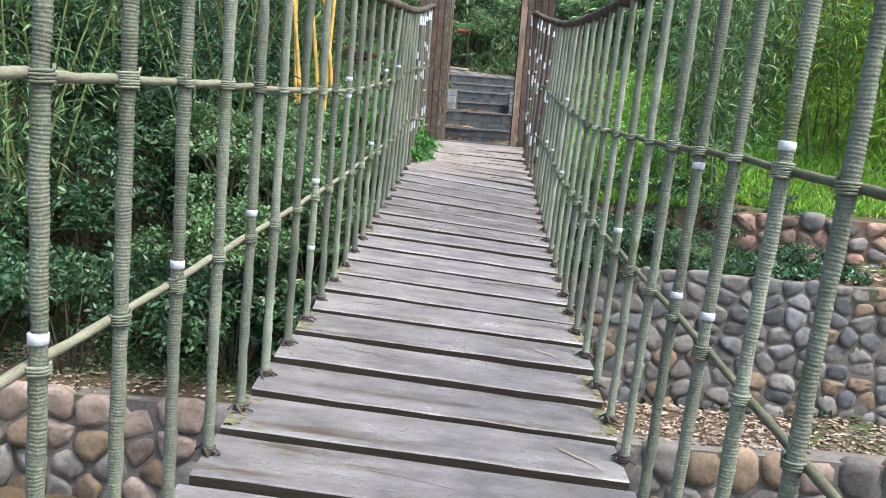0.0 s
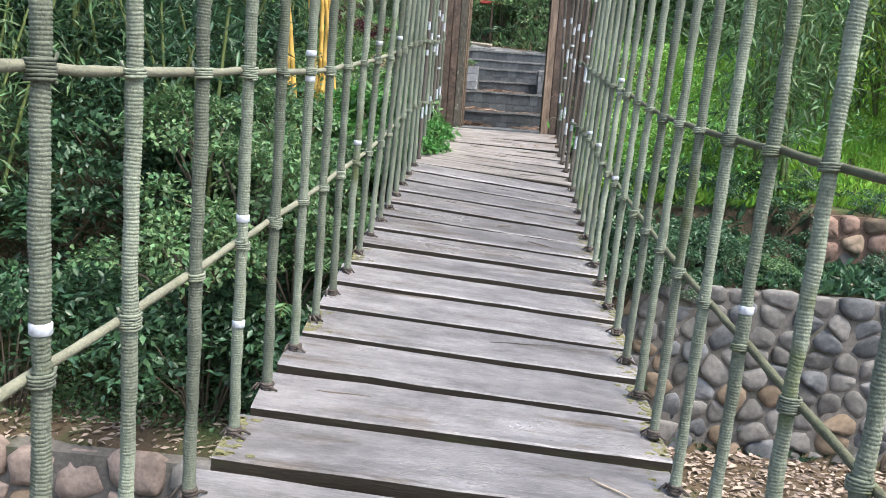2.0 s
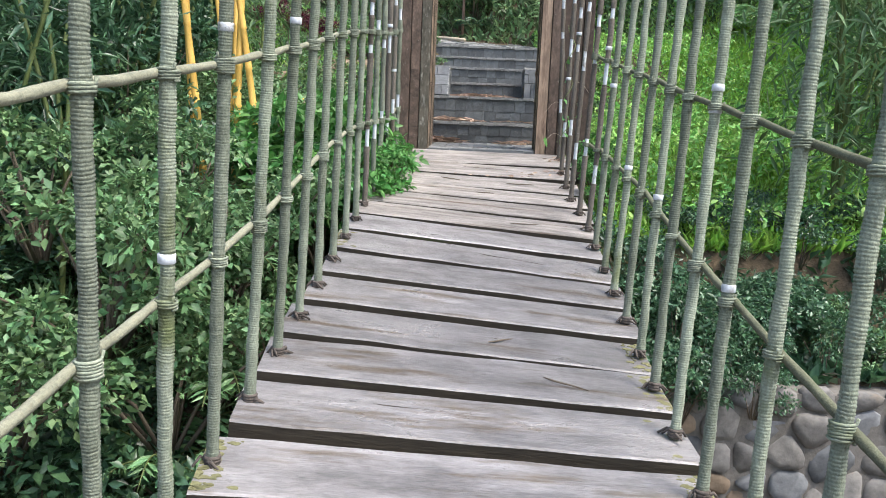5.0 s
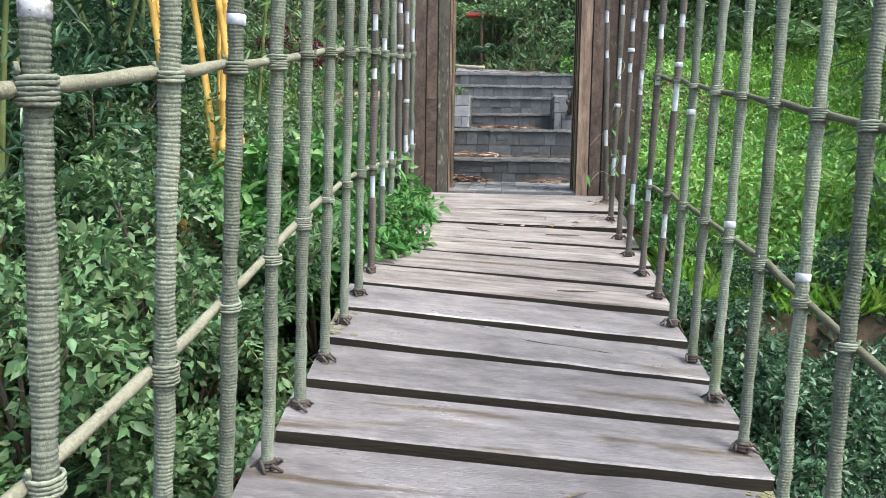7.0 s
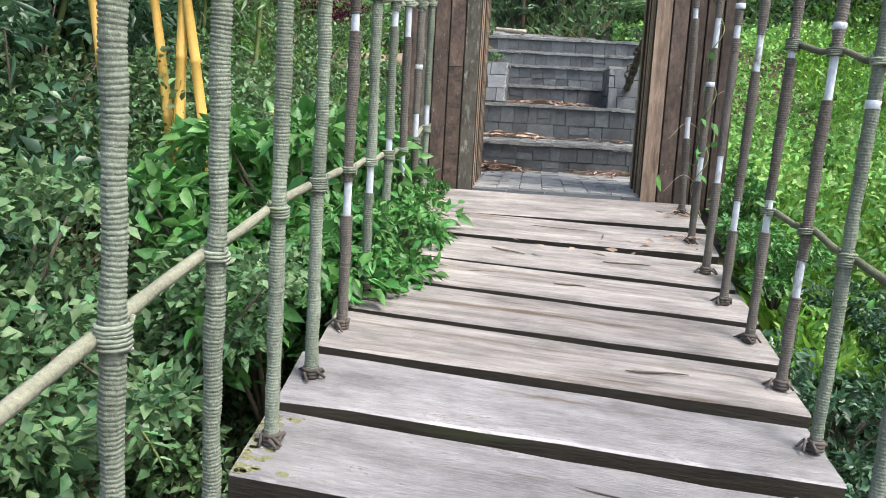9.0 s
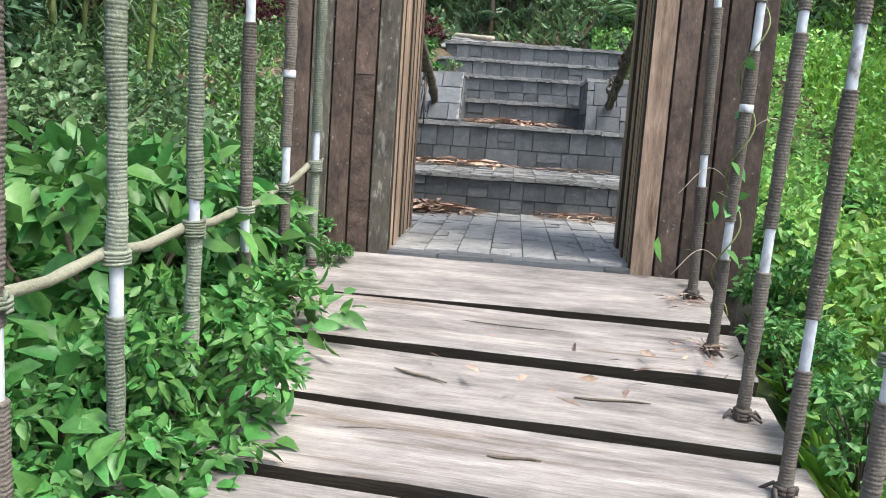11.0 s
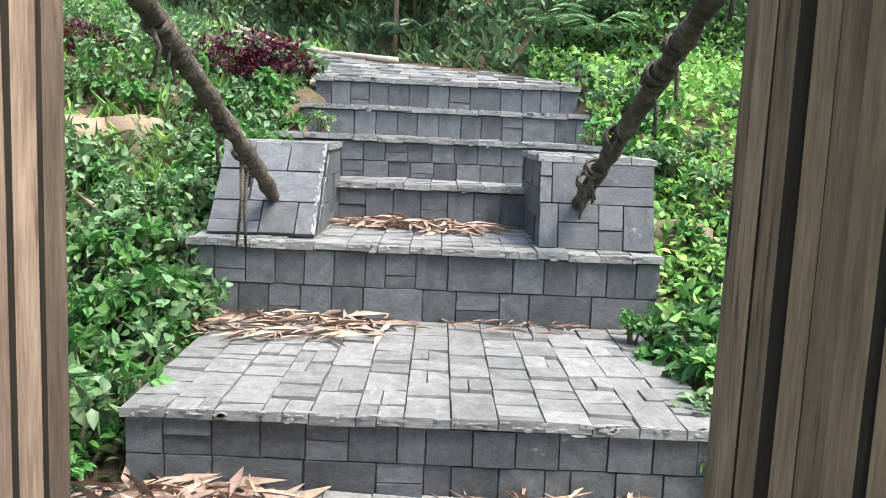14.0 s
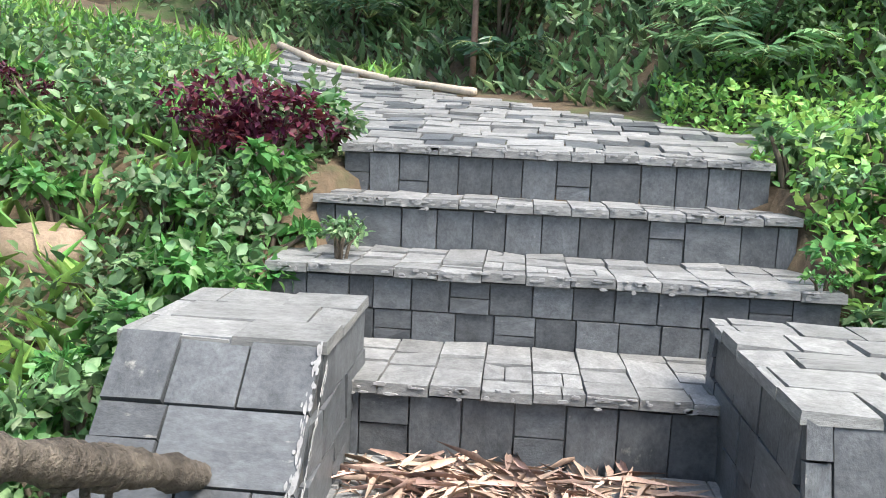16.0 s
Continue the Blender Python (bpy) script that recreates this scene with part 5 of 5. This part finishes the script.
for k, (x, y) in enumerate(((4.8, 9.4), (3.9, 10.3), (5.8, 9.6), (7.0, 10.6), (5.0, 11.2), (6.4, 8.9), (4.5, 12.6), (7.6, 13.0), (5.9, 15.0))):
    bamboo(x, y, 8, GREEN_CULM, BAMBOO_LEAF if k in (0, 2, 3, 5) else LEAF_MID, 3.5, 0.020, "light green bamboo clump at the lawn's edge", 0.13, 3300, 0.2, seed=40 + k, spread_r=0.4)


# trees on the hill and over the far bank
def tree(x, y, height, seed, leaves=5200, crown=2.6):
    r = random.Random(seed)
    t = thing("tree", "tall broad-leaved tree in the dark wood", "tree", (x, y, ground(x, y) - 0.1), "trees of the wood")
    trunk = [Vector((0, 0, 0))]
    for i in range(1, 8):
        trunk.append(trunk[-1] + Vector((r.gauss(0, .09), r.gauss(0, .09), height / 7)))
    s = Shape().tube(trunk, [0.17 - 0.018 * i for i in range(8)], 9)
    pts, ways = [], []
    for k in range(11):
        a, f = r.uniform(0, 6.28), r.uniform(0.4, 0.98)
        b = trunk[int(f * 7)]
        L = crown * r.uniform(0.5, 1.0)
        e = b + Vector((math.cos(a) * L, math.sin(a) * L, L * r.uniform(0.1, 0.7)))
        s.tube([b, b.lerp(e, 0.5) + Vector((0, 0, 0.15)), e], [0.06, 0.04, 0.012], 6)
        for _ in range(leaves // 11):
            p = b.lerp(e, r.uniform(0.45, 1.1)) + Vector([r.gauss(0, 0.5) for _ in range(3)])
            pts.append(p)
            ways.append((r.gauss(0, .8), r.gauss(0, .8), r.gauss(-0.25, .4)))
    part("trunk", s.mesh("trunk", BARK, True), t)
    part("crown", leaf_mesh("crown", LEAF_DARK, pts, ways, [r.uniform(0.12, 0.24) for _ in pts], 0.5, 0.3), t)
    return t


for k, (x, y, h) in enumerate(((-7.0, 12.0, 7.5), (-8.0, 7.0, 8), (-6.5, 18.5, 8), (-2.4, 23.2, 8), (0.6, 24.0, 8), (4.0, 23.2, 8), (7.0, 21.8, 8), (-9, 1.0, 8))):
    tree(x, y, h, 60 + k)

# ---- log, pole with a red board ----
log_at = [(-2.15, 18.05), (-1.7, 17.6), (-1.0, 17.0), (-0.35, 16.4)]
s = rope_line([(x, y, ground(x, y) + 0.035) for x, y in log_at], 0.03, 9, 0.12)
thing("fallen_log", "long bleached bamboo log lying along the path edge", "log", data=s.mesh("fallen_log", PALE_WOOD, True))
pole = thing("sign_post", "thin rusty post carrying a small red roofed board", "sign post", (-0.40, 17.0, ground(-0.40, 17.0) - 0.1))
part("pole", Shape().tube([(0, 0, z) for z in (0, 0.5, 0.9)], 0.024, 8).mesh("pole", POLE, True), pole)
part("board", Shape().box((-0.26, -0.12, 0.88), (0.26, 0.12, 0.93), 0.008).mesh("board", SIGN_RED), pole, "faded red painted board")

# small white-and-yellow flowers among the weeds
for x, y, z in ((-1.35, 8.35, 1.95), (-1.22, 8.5, 1.90), (-1.25, 11.3, 2.10), (-1.32, 11.45, 2.16), (-1.5, 11.35, 2.18), (-1.15, 11.0, 2.0)):
    fl = thing("flower", "small white flower with a yellow centre", "flower", (x, y, z), "flowers among the weeds")
    part("petals", leaf_mesh("petals", PETAL, np.zeros((6, 3)), [(math.cos(a), math.sin(a), 0.15) for a in np.linspace(0, 5.24, 6)], [0.022] * 6, 0.6, 0.1), fl)
    part("centre", Shape().tube([(0, 0, 0), (0, 0, 0.006), (0, 0, 0.009)], [0.008, 0.008, 0.003], 8).mesh("centre", YELLOW, True), fl)
    part("stalk", Shape().tube([(0, 0, 0), (0.01, 0.01, -0.15), (0, 0.02, -0.4)], 0.002, 4).mesh("stalk", GREEN_CULM), fl)


# boulders half buried beside the steps
for x, y, w, h, mat_k in ((1.13, 12.35, 0.34, 0.22, 0), (-1.95, 12.7, 0.5, 0.3, 1), (-1.5, 13.08, 0.30, 0.24, 2), (-1.82, 13.02, 0.42, 0.2, 1), (-2.4, 12.2, 0.4, 0.22, 0)):
    thing("boulder", "ochre boulder half buried beside the steps", "boulder", Matrix.Translation((x, y, ground(x, y) - h * 0.08)) @ Matrix.Rotation(rs.uniform(0, 3), 4, "Z") @ Matrix.Diagonal((w, w * 0.8, h, 1)), "boulders beside the steps", data=BOULDERS[mat_k])

# a climbing vine on the post and the last suspender
vine = thing("climbing_vine", "thin green vine with heart-shaped leaves on the bridge post", "vine", (0.6, 8.96, 1.62))
curl = [(0.02 + 0.05 * f + 0.022 * math.sin(f * 5), -0.02 - 0.06 * math.sin(f * 3.1), 0.05 + 0.10 * f + 0.03 * math.cos(f * 6)) for f in np.linspace(0, 3.4, 22)]
part("stem", Shape().tube(curl, 0.003, 5).mesh("stem", GREEN_CULM, True), vine)
part("foliage", leaf_mesh("foliage", LEAF_BRIGHT, [curl[2], curl[7], curl[12], curl[16], curl[20], (-0.07, -0.015, 0.12)], [(0, -.3, -1), (.3, -.3, -.9), (.1, -.4, -.8), (.5, -.3, .2), (.4, -.2, -.6), (.1, -.2, -1)], [0.085, 0.06, 0.07, 0.06, 0.08, 0.095], 0.6, 0.2, True), vine)

foot, tip = on_suspender(knot_pos(21, 1), 1, 0.12), on_suspender(knot_pos(21, 1), 1, 1.1)
climber = thing("climbing_vine", "thin vine with pale tendrils and heart-shaped leaves on a suspender", "vine", foot)
turns = [(tip - foot) * f + Vector((0.03 * math.cos(f * 22), 0.03 * math.sin(f * 22), 0)) for f in np.linspace(0, 1, 60)]
part("stem", Shape().tube(turns, 0.0025, 5).mesh("stem", GREEN_CULM, True), climber)
at = [turns[k] for k in (3, 12, 20, 27, 36, 44, 52, 58)]
part("foliage", leaf_mesh("foliage", LEAF_BRIGHT, at, [(-.5, -.6, -.7), (.6, -.4, -.6), (-.4, -.7, -.5), (.5, -.5, -.8), (-.7, -.3, -.4), (.3, -.7, -.6), (-.5, -.5, -.5), (.5, -.4, -.3)], [0.07, 0.06, 0.075, 0.05, 0.06, 0.05, 0.055, 0.05], 0.7, 0.2, True), climber)
for k, way in ((10, -1), (24, -1), (33, 1)):
    c = turns[k]
    part("tendril", Shape().tube([c + Vector((way * f * 0.13, -0.02 * f, 0.03 * math.sin(f * 4) - 0.03 * f * f)) for f in np.linspace(0, 1, 9)], 0.0014, 4).mesh("tendril", PALE_WOOD, True), climber)

# young weeds at the deck's end
for x, y, s in ((-0.62, 8.86, 0.22), (-0.80, 8.95, 0.35), (0.92, 8.75, 0.4), (0.85, 8.35, 0.35), (0.88, 7.9, 0.4), (0.95, 9.3, 0.45), (-0.95, 9.3, 0.4)):
    rs.choice(bright_put)(x, y, s, z=deck_z(min(y, 9.0)) - 0.06)
